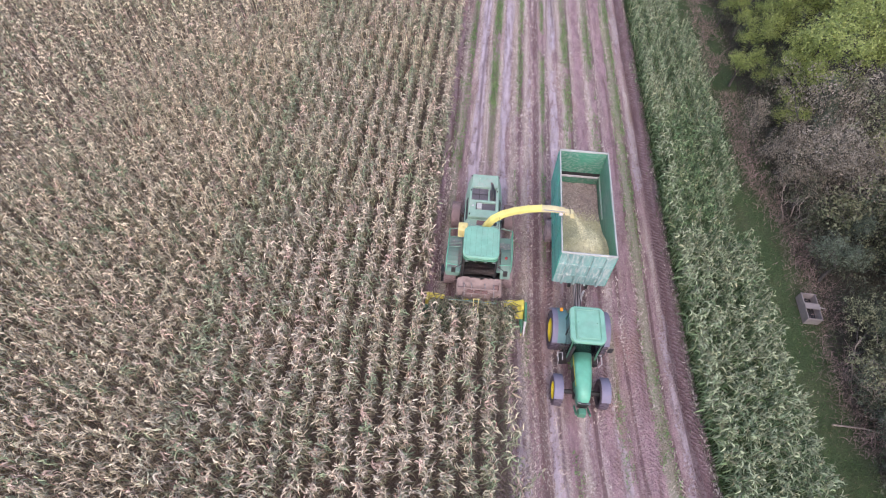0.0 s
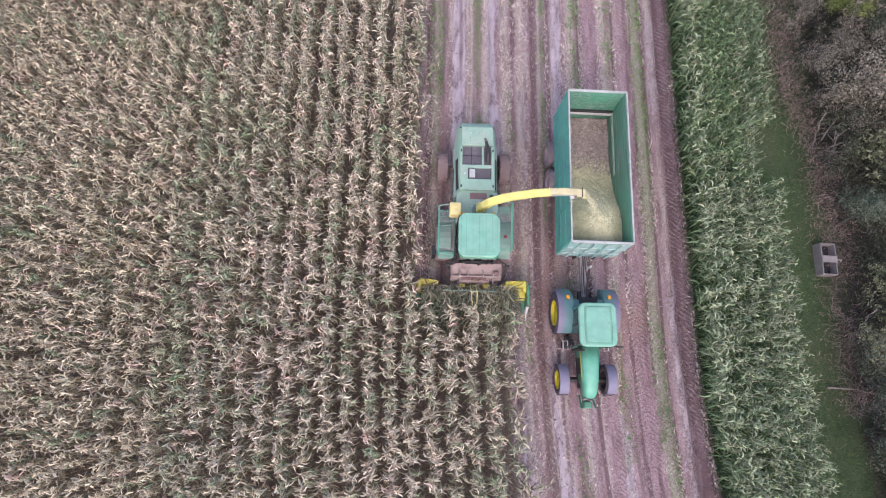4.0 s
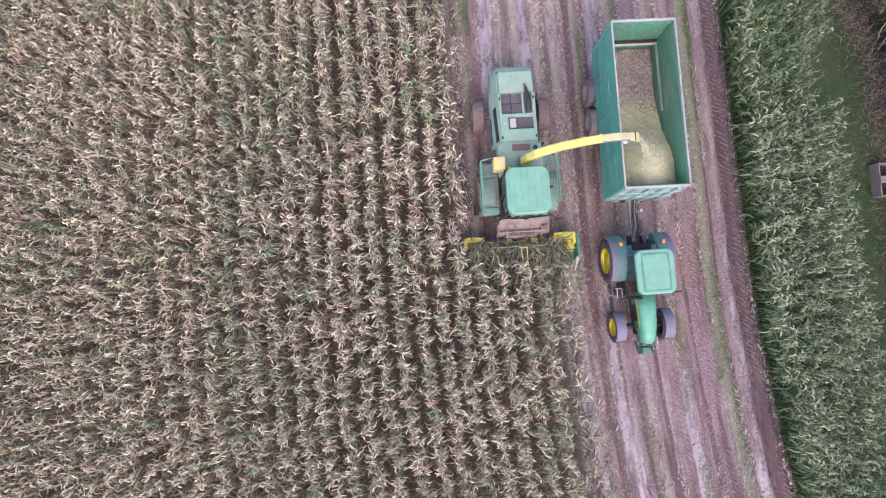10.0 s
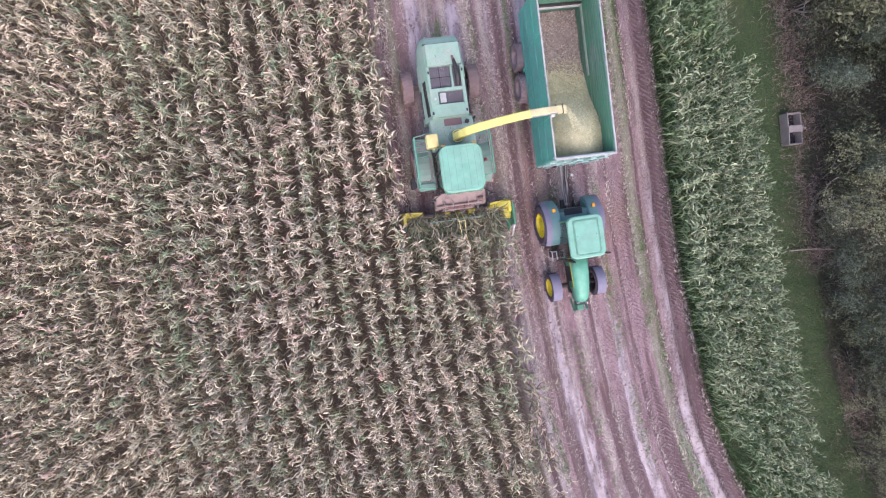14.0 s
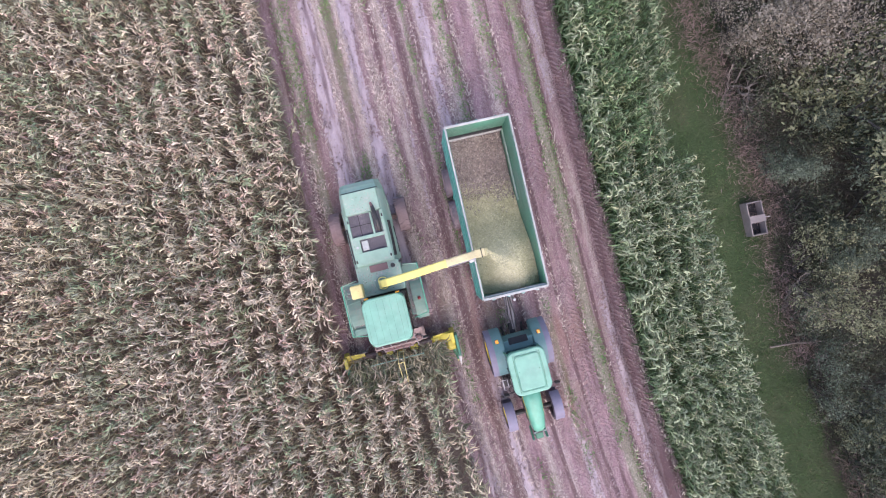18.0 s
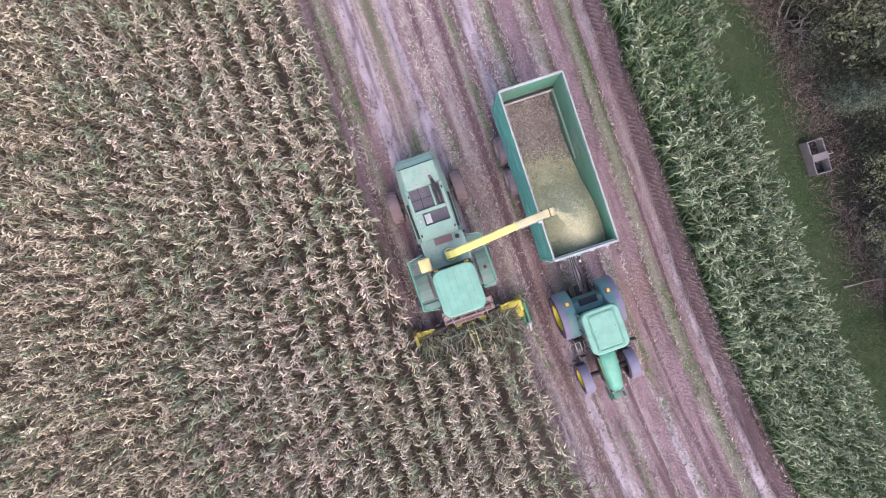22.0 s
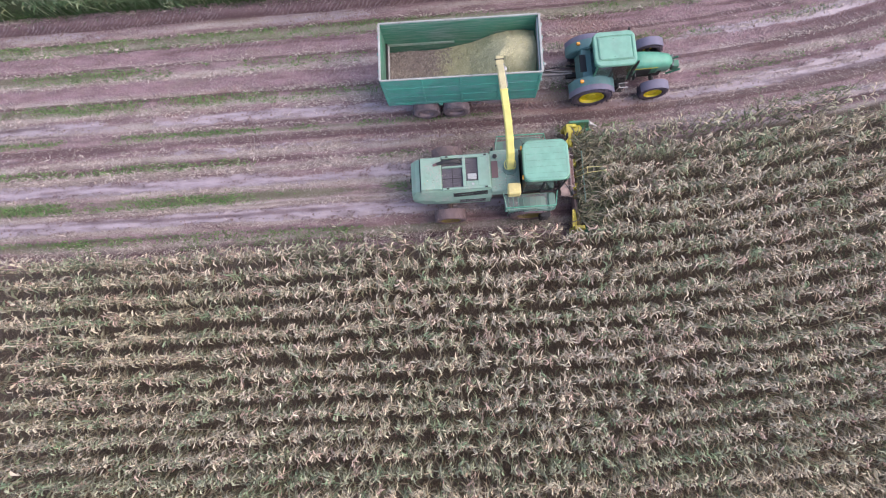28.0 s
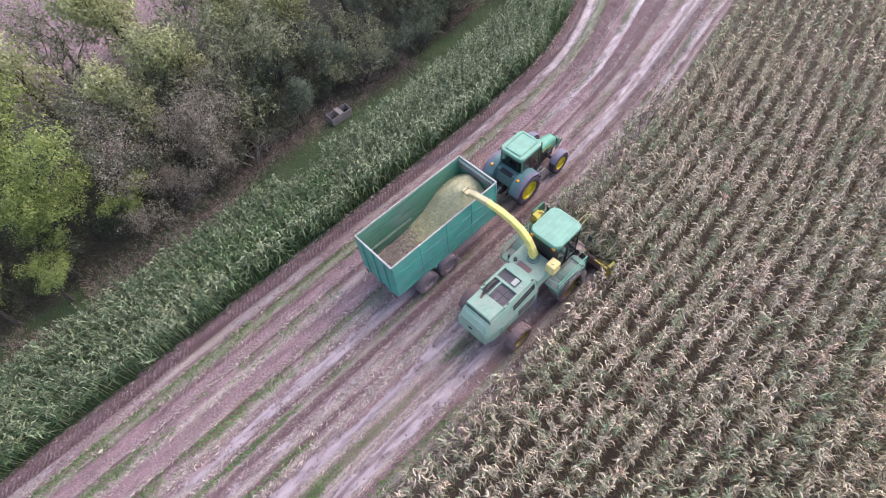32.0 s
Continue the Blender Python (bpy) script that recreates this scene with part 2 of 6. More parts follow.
BRACKEN = leafy("dead_bracken", (0.38, 0.27, 0.25), (0.24, 0.19, 0.15), (0.42, 0.31, 0.28), 0.35, dim=0.45)
LEAF_LOW = leafy("undergrowth_leaf", (0.055, 0.075, 0.042), (0.1, 0.115, 0.065), (0.13, 0.105, 0.08), 0.4, dim=0.6)
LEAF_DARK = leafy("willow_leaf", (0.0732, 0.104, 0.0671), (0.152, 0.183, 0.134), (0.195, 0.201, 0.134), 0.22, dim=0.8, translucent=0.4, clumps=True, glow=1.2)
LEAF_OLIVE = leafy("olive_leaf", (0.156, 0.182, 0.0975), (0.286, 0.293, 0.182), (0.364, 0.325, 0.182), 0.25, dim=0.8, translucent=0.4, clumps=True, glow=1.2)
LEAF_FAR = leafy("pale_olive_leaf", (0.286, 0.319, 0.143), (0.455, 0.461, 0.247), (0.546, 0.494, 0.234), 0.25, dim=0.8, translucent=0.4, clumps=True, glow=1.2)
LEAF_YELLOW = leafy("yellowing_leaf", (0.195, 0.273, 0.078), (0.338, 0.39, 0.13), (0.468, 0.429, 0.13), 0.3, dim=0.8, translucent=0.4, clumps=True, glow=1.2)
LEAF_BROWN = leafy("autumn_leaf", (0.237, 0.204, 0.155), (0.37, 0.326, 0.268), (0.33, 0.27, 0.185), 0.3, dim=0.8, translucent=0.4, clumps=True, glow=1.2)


def bark(name, a, c):
    m, nt, nodes, b = shader(name)
    p = place(nt)
    n = noise_node(nt, 9, 5, 0.7, p)
    link(nt, mixer(nt, ranged(nt, n, 0.3, 0.7), a, c), b.inputs["Base Color"])
    b.inputs["Roughness"].default_value = 0.9
    bump(nt, n, 0.4, 0.02, b)
    return m


BARK = bark("grey_bark", (0.045, 0.04, 0.036), (0.1, 0.09, 0.08))
DEADWOOD = bark("bleached_branch", (0.19, 0.155, 0.135), (0.31, 0.265, 0.225))


def ground_material():
    """Red-brown field soil; wet, weedy, trodden and grassed lanes come from the ground's own attributes."""
    m, nt, nodes, b = shader("field_soil")

    def attr(n):
        a = nodes.new("ShaderNodeAttribute")
        a.attribute_name = n
        return a.outputs["Fac"]

    p = place(nt)
    mp = nodes.new("ShaderNodeMapping")
    mp.inputs["Scale"].default_value = (1.0, 0.22, 1.0)
    link(nt, p, mp.inputs[0])
    streak = noise_node(nt, 3.2, 5, 0.65, mp.outputs[0])
    clod, grit = noise_node(nt, 9, 6, 0.7, p), noise_node(nt, 45, 4, 0.7, p)
    col = mixer(nt, ranged(nt, streak, 0.3, 0.7), (0.178, 0.104, 0.11), (0.41, 0.268, 0.285))
    col = mixer(nt, ranged(nt, clod, 0.45, 0.75, 0.0, 0.7), col, (0.305, 0.202, 0.214))
    col = mixer(nt, ranged(nt, noise_node(nt, 17, 4, 0.7, p), 0.36, 0.5, 0.65, 0.0), col, (0.12, 0.075, 0.073))
    col = mixer(nt, ranged(nt, grit, 0.56, 0.72, 0.0, 0.5), col, (0.46, 0.37, 0.34))
    col = mixer(nt, maths(nt, "MULTIPLY", attr("smooth"), 0.65), col, mixer(nt, ranged(nt, streak, 0.3, 0.7), (0.205, 0.12, 0.132), (0.35, 0.215, 0.235)))
    specks = maths(nt, "ADD", noise_node(nt, 30, 3, 0.75, p), maths(nt, "MULTIPLY", attr("litter"), 0.2))
    col = mixer(nt, ranged(nt, specks, 0.575, 0.66, 0.0, 0.9), col, mixer(nt, clod, (0.42, 0.34, 0.3), (0.66, 0.58, 0.52)))
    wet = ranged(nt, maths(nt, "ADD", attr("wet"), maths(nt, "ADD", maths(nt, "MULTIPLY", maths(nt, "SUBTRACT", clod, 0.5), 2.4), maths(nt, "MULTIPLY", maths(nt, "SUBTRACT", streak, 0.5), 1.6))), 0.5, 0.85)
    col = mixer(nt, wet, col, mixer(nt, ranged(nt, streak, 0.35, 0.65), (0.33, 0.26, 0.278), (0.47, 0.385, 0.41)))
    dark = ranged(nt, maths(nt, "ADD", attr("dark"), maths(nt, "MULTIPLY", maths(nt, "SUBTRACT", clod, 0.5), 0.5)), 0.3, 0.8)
    rust = ranged(nt, noise_node(nt, 0.45, 4, 0.6, mp.outputs[0]), 0.55, 0.68, 0.0, 0.5)
    col = mixer(nt, rust, col, mixer(nt, clod, (0.24, 0.125, 0.095), (0.33, 0.19, 0.15)))
    olive = ranged(nt, noise_node(nt, 0.8, 4, 0.6, mp.outputs[0]), 0.56, 0.7, 0.0, 0.45)
    col = mixer(nt, olive, col, mixer(nt, grit, (0.17, 0.15, 0.09), (0.26, 0.22, 0.15)))
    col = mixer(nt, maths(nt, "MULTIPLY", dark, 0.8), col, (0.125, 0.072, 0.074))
    # floor below the standing maize: shade between the rows darkened into the colour
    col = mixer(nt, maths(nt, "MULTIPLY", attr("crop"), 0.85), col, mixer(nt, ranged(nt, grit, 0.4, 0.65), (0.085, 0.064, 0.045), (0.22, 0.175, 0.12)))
    weed = ranged(nt, maths(nt, "ADD", attr("weed"), maths(nt, "MULTIPLY", maths(nt, "SUBTRACT", clod, 0.5), 1.1)), 0.4, 0.8)
    col = mixer(nt, maths(nt, "MULTIPLY", weed, 0.5), col, mixer(nt, grit, (0.085, 0.14, 0.045), (0.16, 0.2, 0.085)))
    turf = ranged(nt, maths(nt, "ADD", attr("turf"), maths(nt, "MULTIPLY", maths(nt, "SUBTRACT", clod, 0.5), 0.6)), 0.35, 0.65)
    sward = mixer(nt, ranged(nt, noise_node(nt, 0.5, 4, 0.6, p), 0.35, 0.65), (0.034, 0.076, 0.021), (0.07, 0.085, 0.04))
    col = mixer(nt, attr("wood"), col, mixer(nt, clod, (0.045, 0.042, 0.03), (0.085, 0.07, 0.055)))
    col = mixer(nt, turf, col, mixer(nt, ranged(nt, grit, 0.3, 0.7), sward, (0.065, 0.095, 0.04)))
    # pressed chevrons of the tyre lugs in the wheel tracks, groove shading painted in
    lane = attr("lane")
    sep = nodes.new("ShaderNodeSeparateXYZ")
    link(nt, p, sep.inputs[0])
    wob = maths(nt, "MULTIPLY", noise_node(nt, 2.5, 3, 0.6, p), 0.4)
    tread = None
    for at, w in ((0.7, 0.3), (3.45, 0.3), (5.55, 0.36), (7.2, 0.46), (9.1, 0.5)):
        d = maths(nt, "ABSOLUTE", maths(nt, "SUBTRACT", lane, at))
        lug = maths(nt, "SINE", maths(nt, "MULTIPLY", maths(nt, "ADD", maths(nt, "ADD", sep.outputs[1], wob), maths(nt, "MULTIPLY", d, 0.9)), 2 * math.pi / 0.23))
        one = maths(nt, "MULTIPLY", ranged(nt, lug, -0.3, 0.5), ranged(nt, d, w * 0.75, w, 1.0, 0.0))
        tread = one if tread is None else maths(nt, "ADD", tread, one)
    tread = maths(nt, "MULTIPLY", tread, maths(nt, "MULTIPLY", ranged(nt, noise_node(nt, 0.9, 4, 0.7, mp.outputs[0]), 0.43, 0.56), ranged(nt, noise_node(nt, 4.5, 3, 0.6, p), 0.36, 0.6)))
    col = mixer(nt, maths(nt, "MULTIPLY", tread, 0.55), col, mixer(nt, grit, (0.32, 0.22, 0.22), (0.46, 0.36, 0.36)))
    link(nt, col, b.inputs["Base Color"])
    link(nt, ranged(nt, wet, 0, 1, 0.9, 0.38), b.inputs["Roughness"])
    h = maths(nt, "ADD", clod, maths(nt, "MULTIPLY", grit, 0.35))
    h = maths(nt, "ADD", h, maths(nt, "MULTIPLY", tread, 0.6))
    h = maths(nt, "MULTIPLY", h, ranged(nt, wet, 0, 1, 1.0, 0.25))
    bump(nt, h, 0.9, 0.09, b)
    return m


SOIL = ground_material()


def heap_material(name, a, c, d):
    m, nt, nodes, b = shader(name)
    p = place(nt)
    n1, n2 = noise_node(nt, 3, 5, 0.7, p), noise_node(nt, 19, 5, 0.85, p)
    col = mixer(nt, ranged(nt, n1, 0.3, 0.7), a, c)
    col = mixer(nt, ranged(nt, n2, 0.5, 0.7), col, d)
    link(nt, col, b.inputs["Base Color"])
    b.inputs["Roughness"].default_value = 0.9
    bump(nt, n2, 1.0, 0.06, b)
    return m


SILAGE = heap_material("chopped_silage", (0.55, 0.505, 0.29), (0.7, 0.65, 0.41), (0.9, 0.86, 0.66))
OLDCHOP = heap_material("trampled_chop", (0.19, 0.145, 0.145), (0.41, 0.335, 0.325), (0.7, 0.63, 0.56))


# ---- mesh helpers ----
def thing(name, m, label, category, group="", kind=""):
    e = new(name)
    e.matrix_world = m
    return tagged(e, label, category, group, kind)


def finish(name, bm, material, smooth=False):
    me = bpy.data.meshes.new(name)
    bmesh.ops.recalc_face_normals(bm, faces=bm.faces)
    if smooth:
        for f in bm.faces:
            f.smooth = True
    bm.to_mesh(me)
    bm.free()
    for mm in material if isinstance(material, (list, tuple)) else [material]:
        me.materials.append(mm)
    return me


def part(name, bm, material, parent, label="", smooth=False):
    ob = new(name, finish(name, bm, material, smooth))
    ob.parent = parent
    if label:
        tagged(ob, label)
    return ob


def shared(name, me, parent, m=None, label=""):
    ob = new(name, me)
    ob.parent = parent
    if m is not None:
        ob.matrix_basis = m
    if label:
        tagged(ob, label)
    return ob


def box(bm, x0, x1, y0, y1, z0, z1, bev=0.0, taper=(1, 1), shift=(0, 0), seg=2):
    """A box; taper scales its top in x and y, shift moves its top."""
    r = bmesh.ops.create_cube(bm, size=1.0)
    vs = r["verts"]
    cx_, cy_ = (x0 + x1) / 2, (y0 + y1) / 2
    for v in vs:
        up = v.co.z > 0
        v.co.x = cx_ + v.co.x * (x1 - x0) * (taper[0] if up else 1) + (shift[0] if up else 0)
        v.co.y = cy_ + v.co.y * (y1 - y0) * (taper[1] if up else 1) + (shift[1] if up else 0)
        v.co.z = z1 if up else z0
    if bev:
        es = list({e for v in vs for e in v.link_edges})
        bmesh.ops.bevel(bm, geom=es, offset=bev, segments=seg, profile=0.5, affect="EDGES")


def rounded_slab(bm, x0, x1, y0, y1, z0, z1, rad, edge=0.03, n=5):
    """A slab with corners rounded in plan and a softened upper edge."""
    def ring(ins, z):
        pts = []
        for cx_, cy_, a0 in ((x1 - rad, y1 - rad, 0), (x0 + rad, y1 - rad, 90), (x0 + rad, y0 + rad, 180), (x1 - rad, y0 + rad, 270)):
            for k in range(n + 1):
                a = radians(a0 + 90 * k / n)
                pts.append(bm.verts.new((cx_ + (rad - ins) * math.cos(a), cy_ + (rad - ins) * math.sin(a), z)))
        return pts
    rings = [ring(edge * 0.7, z0), ring(0, z0 + edge), ring(0, z1 - edge), ring(edge * 0.35, z1 - edge * 0.3), ring(edge, z1)]
    for a, c in zip(rings, rings[1:]):
        for k in range(len(a)):
            bm.faces.new((a[k], a[(k + 1) % len(a)], c[(k + 1) % len(a)], c[k]))
    bm.faces.new(rings[-1])
    bm.faces.new(rings[0][::-1])


def tube(bm, pts, radii, n=8, cap=True):
    """A tube along points; radii a number or one for each point."""
    pts = [Vector(p) for p in pts]
    if isinstance(radii, (int, float)):
        radii = [radii] * len(pts)
    rings = []
    for i, p in enumerate(pts):
        d = (pts[min(i + 1, len(pts) - 1)] - pts[max(i - 1, 0)]).normalized()
        side = d.cross(Vector((0, 0, 1)) if abs(d.z) < 0.9 else Vector((1, 0, 0))).normalized()
        up = side.cross(d)
        rings.append([bm.verts.new(p + (side * math.cos(2 * math.pi * k / n) + up * math.sin(2 * math.pi * k / n)) * radii[i]) for k in range(n)])
    for a, c in zip(rings, rings[1:]):
        for k in range(n):
            bm.faces.new((a[k], a[(k + 1) % n], c[(k + 1) % n], c[k]))
    if cap:
        bm.faces.new(rings[0][::-1])
        bm.faces.new(rings[-1])


def loft(bm, sections, cap=True):
    """Joins closed sections of equally many points."""
    rings = [[bm.verts.new(p) for p in s] for s in sections]
    n = len(rings[0])
    for a, c in zip(rings, rings[1:]):
        for k in range(n):
            bm.faces.new((a[k], a[(k + 1) % n], c[(k + 1) % n], c[k]))
    if cap:
        bm.faces.new(rings[0][::-1])
        bm.faces.new(rings[-1])


def lathe(bm, profile, n=28, axis="x"):
    """Turns (offset along axis, radius) points round the x axis."""
    rings = []
    for o, r in profile:
        rings.append([bm.verts.new((o, r * math.cos(2 * math.pi * k / n), r * math.sin(2 * math.pi * k / n))) for k in range(n)])
    for a, c in zip(rings, rings[1:]):
        for k in range(n):
            bm.faces.new((a[k], a[(k + 1) % n], c[(k + 1) % n], c[k]))


def quads(name, verts, material, polymat=None, tone=None):
    """One mesh from an array of loose quads, shape (n, 4, 3), or of strips, shape (n, 2k, 3), whose points come in pairs."""
    n, k = verts.shape[0], verts.shape[1]
    per = k // 2 - 1
    base = np.arange(n)[:, None, None] * k
    steps = (np.arange(per) * 2)[None, :, None]
    idx = (base + steps + np.array([0, 1, 3, 2])[None, None, :]).reshape(-1)
    me = bpy.data.meshes.new(name)
    me.vertices.add(n * k)
    me.vertices.foreach_set("co", verts.reshape(-1).astype(np.float32))
    me.loops.add(len(idx))
    me.loops.foreach_set("vertex_index", idx.astype(np.int32))
    me.polygons.add(n * per)
    me.polygons.foreach_set("loop_start", (np.arange(n * per) * 4).astype(np.int32))
    if polymat is not None:
        me.polygons.foreach_set("material_index", np.repeat(polymat, per).astype(np.int32))
    if tone is not None:
        a = me.attributes.new("tone", "FLOAT", "FACE")
        a.data.foreach_set("value", np.repeat(tone, per).astype(np.float32))
    for mm in material if isinstance(material, (list, tuple)) else [material]:
        me.materials.append(mm)
    me.update(calc_edges=True)
    return me


rng = np.random.default_rng(7)


def value_noise(x, y, seed=0):
    """Smooth noise between 0 and 1 on a unit lattice."""
    table = np.random.default_rng(100 + seed).random((256, 256))
    xi, yi = np.floor(x).astype(int), np.floor(y).astype(int)
    fx, fy = x - xi, y - yi
    fx, fy = fx * fx * (3 - 2 * fx), fy * fy * (3 - 2 * fy)
    g = lambda a, c: table[a % 256, c % 256]
    return (g(xi, yi) * (1 - fx) + g(xi + 1, yi) * fx) * (1 - fy) + (g(xi, yi + 1) * (1 - fx) + g(xi + 1, yi + 1) * fx) * fy


def fbm(x, y, seed=0, octaves=4):
    total, amp, norm = 0, 1.0, 0
    for o in range(octaves):
        total = total + amp * value_noise(x * 2**o, y * 2**o, seed + o)
        norm, amp = norm + amp, amp * 0.5
    return total / norm


def bend(y, lane=0.0):
    """How far the lanes swing to the east ahead of the machines; the strip's side opens wider far ahead."""
    y = np.asarray(y, float)
    a = np.clip(-y - 2.0, 0, 16)
    b_ = np.clip(-y - 18.0, 0, 1000)
    side = np.clip((np.asarray(lane, float) - 3.0) / 7.0, 0, 1)
    c = np.clip(-y - 13.0, 0, 40)
    return 0.0055 * a * a + 0.176 * b_ + side * side * (3 - 2 * side) * 0.03 * c * c / (1 + 0.05 * c)


# ---- ground ----
EDGE = -3.15      # first standing row behind the header
ROW = 0.85        # drilling distance
RUTS = ((-1.55, 0.28, 0.07), (0.72, 0.28, 0.07), (3.45, 0.25, 0.06), (5.4, 0.25, 0.06), (7.05, 0.3, 0.06), (8.55, 0.25, 0.08), (9.15, 0.25, 0.07), (2.1, 0.12, 0.04), (6.2, 0.12, 0.03))


def relief(lane, y):
    z = np.zeros_like(lane)
    strength = 0.5 + fbm(lane * 0.3, y * 0.12, 40)
    for at, w, d in RUTS:
        s = np.exp(-(((lane - at + 0.1 * (fbm(y * 0.1, y * 0 + at, 41) - 0.5)) / w) ** 2))
        z = z - d * s * strength + 0.4 * d * np.exp(-(((np.abs(lane - at) - 1.5 * w) / (0.5 * w)) ** 2))
    inside = np.clip((lane + 3.2) * 2, 0, 1) * np.clip((10.2 - lane) * 2, 0, 1)
    rows = 0.03 * np.cos(2 * math.pi * (lane - EDGE) / ROW)
    fine = 0.09 * (fbm(lane * 3.5, y * 2.2, 42) - 0.5)
    return inside * (z + rows) + fine


def lane_mask(lane, y, at, w, seed, patchy=0.5, ystretch=0.15):
    wander = 0.16 * (fbm(y * 0.22, lane * 0 + seed * 1.7, 58) - 0.5) + 0.05 * (fbm(y * 1.9, lane * 0 + seed * 1.7, 59) - 0.5)
    w = w * (0.7 + 0.7 * fbm(y * 0.4, lane * 0 + seed * 2.3, 56))
    s = np.exp(-(((lane - at + wander) / w) ** 4))
    return s * np.clip((fbm(lane * 0.9 + seed * 7.1, y * ystretch + seed * 3.3, seed) - (1 - patchy) * 0.75) * 4 + 0.35, 0, 1)


# lanes of the track: place, half width, strength, how unbroken
WET_BEHIND = ((-1.05, 0.36, 1.0, 0.85), (0.68, 0.34, 1.0, 0.85), (2.25, 0.16, 0.7, 0.5), (3.9, 0.3, 0.95, 0.75), (8.75, 0.3, 0.7, 0.45))
WET_AHEAD = ((1.75, 0.3, 0.8, 0.7), (3.25, 0.32, 1.0, 0.8), (6.1, 0.24, 0.8, 0.6), (8.9, 0.34, 0.8, 0.55), (4.75, 0.2, 0.6, 0.4))
WEED_BEHIND = ((-2.2, 0.3, 0.9, 0.5), (-0.14, 0.28, 0.8, 0.55), (1.55, 0.2, 0.5, 0.35), (3.1, 0.16, 0.7, 0.5), (4.75, 0.22, 0.7, 0.45), (6.5, 0.2, 0.6, 0.4), (8.0, 0.3, 1.0, 0.9))
WEED_REAR = ((-2.0, 0.25, 0.8, 0.5), (-0.12, 0.34, 0.9, 0.8), (1.6, 0.2, 0.7, 0.5), (3.1, 0.16, 0.7, 0.6), (4.75, 0.28, 0.9, 0.75), (6.45, 0.28, 0.9, 0.75), (8.1, 0.16, 0.8, 0.7))
WEED_AHEAD = ((2.05, 0.22, 0.7, 0.4), (4.2, 0.24, 0.6, 0.35), (6.25, 0.2, 0.7, 0.45), (7.95, 0.28, 1.0, 0.8))
WET_FAR = ((8.3, 0.35, 1.0, 0.8), (6.0, 0.25, 0.9, 0.6), (3.6, 0.3, 1.0, 0.7), (2.1, 0.3, 0.9, 0.6))
DARK_AHEAD = ((9.4, 0.5, 0.8, 0.85), (7.3, 0.5, 0.8, 0.8), (5.2, 0.5, 0.7, 0.75), (2.9, 0.3, 0.7, 0.7))
FLAT_BEHIND = ((5.65, 0.42, 1.0, 0.95), (7.25, 0.46, 1.0, 0.95), (2.75, 0.3, 0.8, 0.8), (9.25, 0.4, 1.0, 0.95))
FLAT_AHEAD = ((4.05, 0.35, 0.9, 0.8), (7.2, 0.55, 1.0, 0.9), (5.5, 0.35, 0.8, 0.7), (9.1, 0.5, 1.0, 0.9))
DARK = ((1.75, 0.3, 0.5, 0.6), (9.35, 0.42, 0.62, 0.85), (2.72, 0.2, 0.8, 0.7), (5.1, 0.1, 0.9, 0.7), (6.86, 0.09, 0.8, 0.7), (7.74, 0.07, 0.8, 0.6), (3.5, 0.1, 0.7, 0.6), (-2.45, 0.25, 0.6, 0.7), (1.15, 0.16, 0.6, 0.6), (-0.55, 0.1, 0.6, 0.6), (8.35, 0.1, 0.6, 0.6))


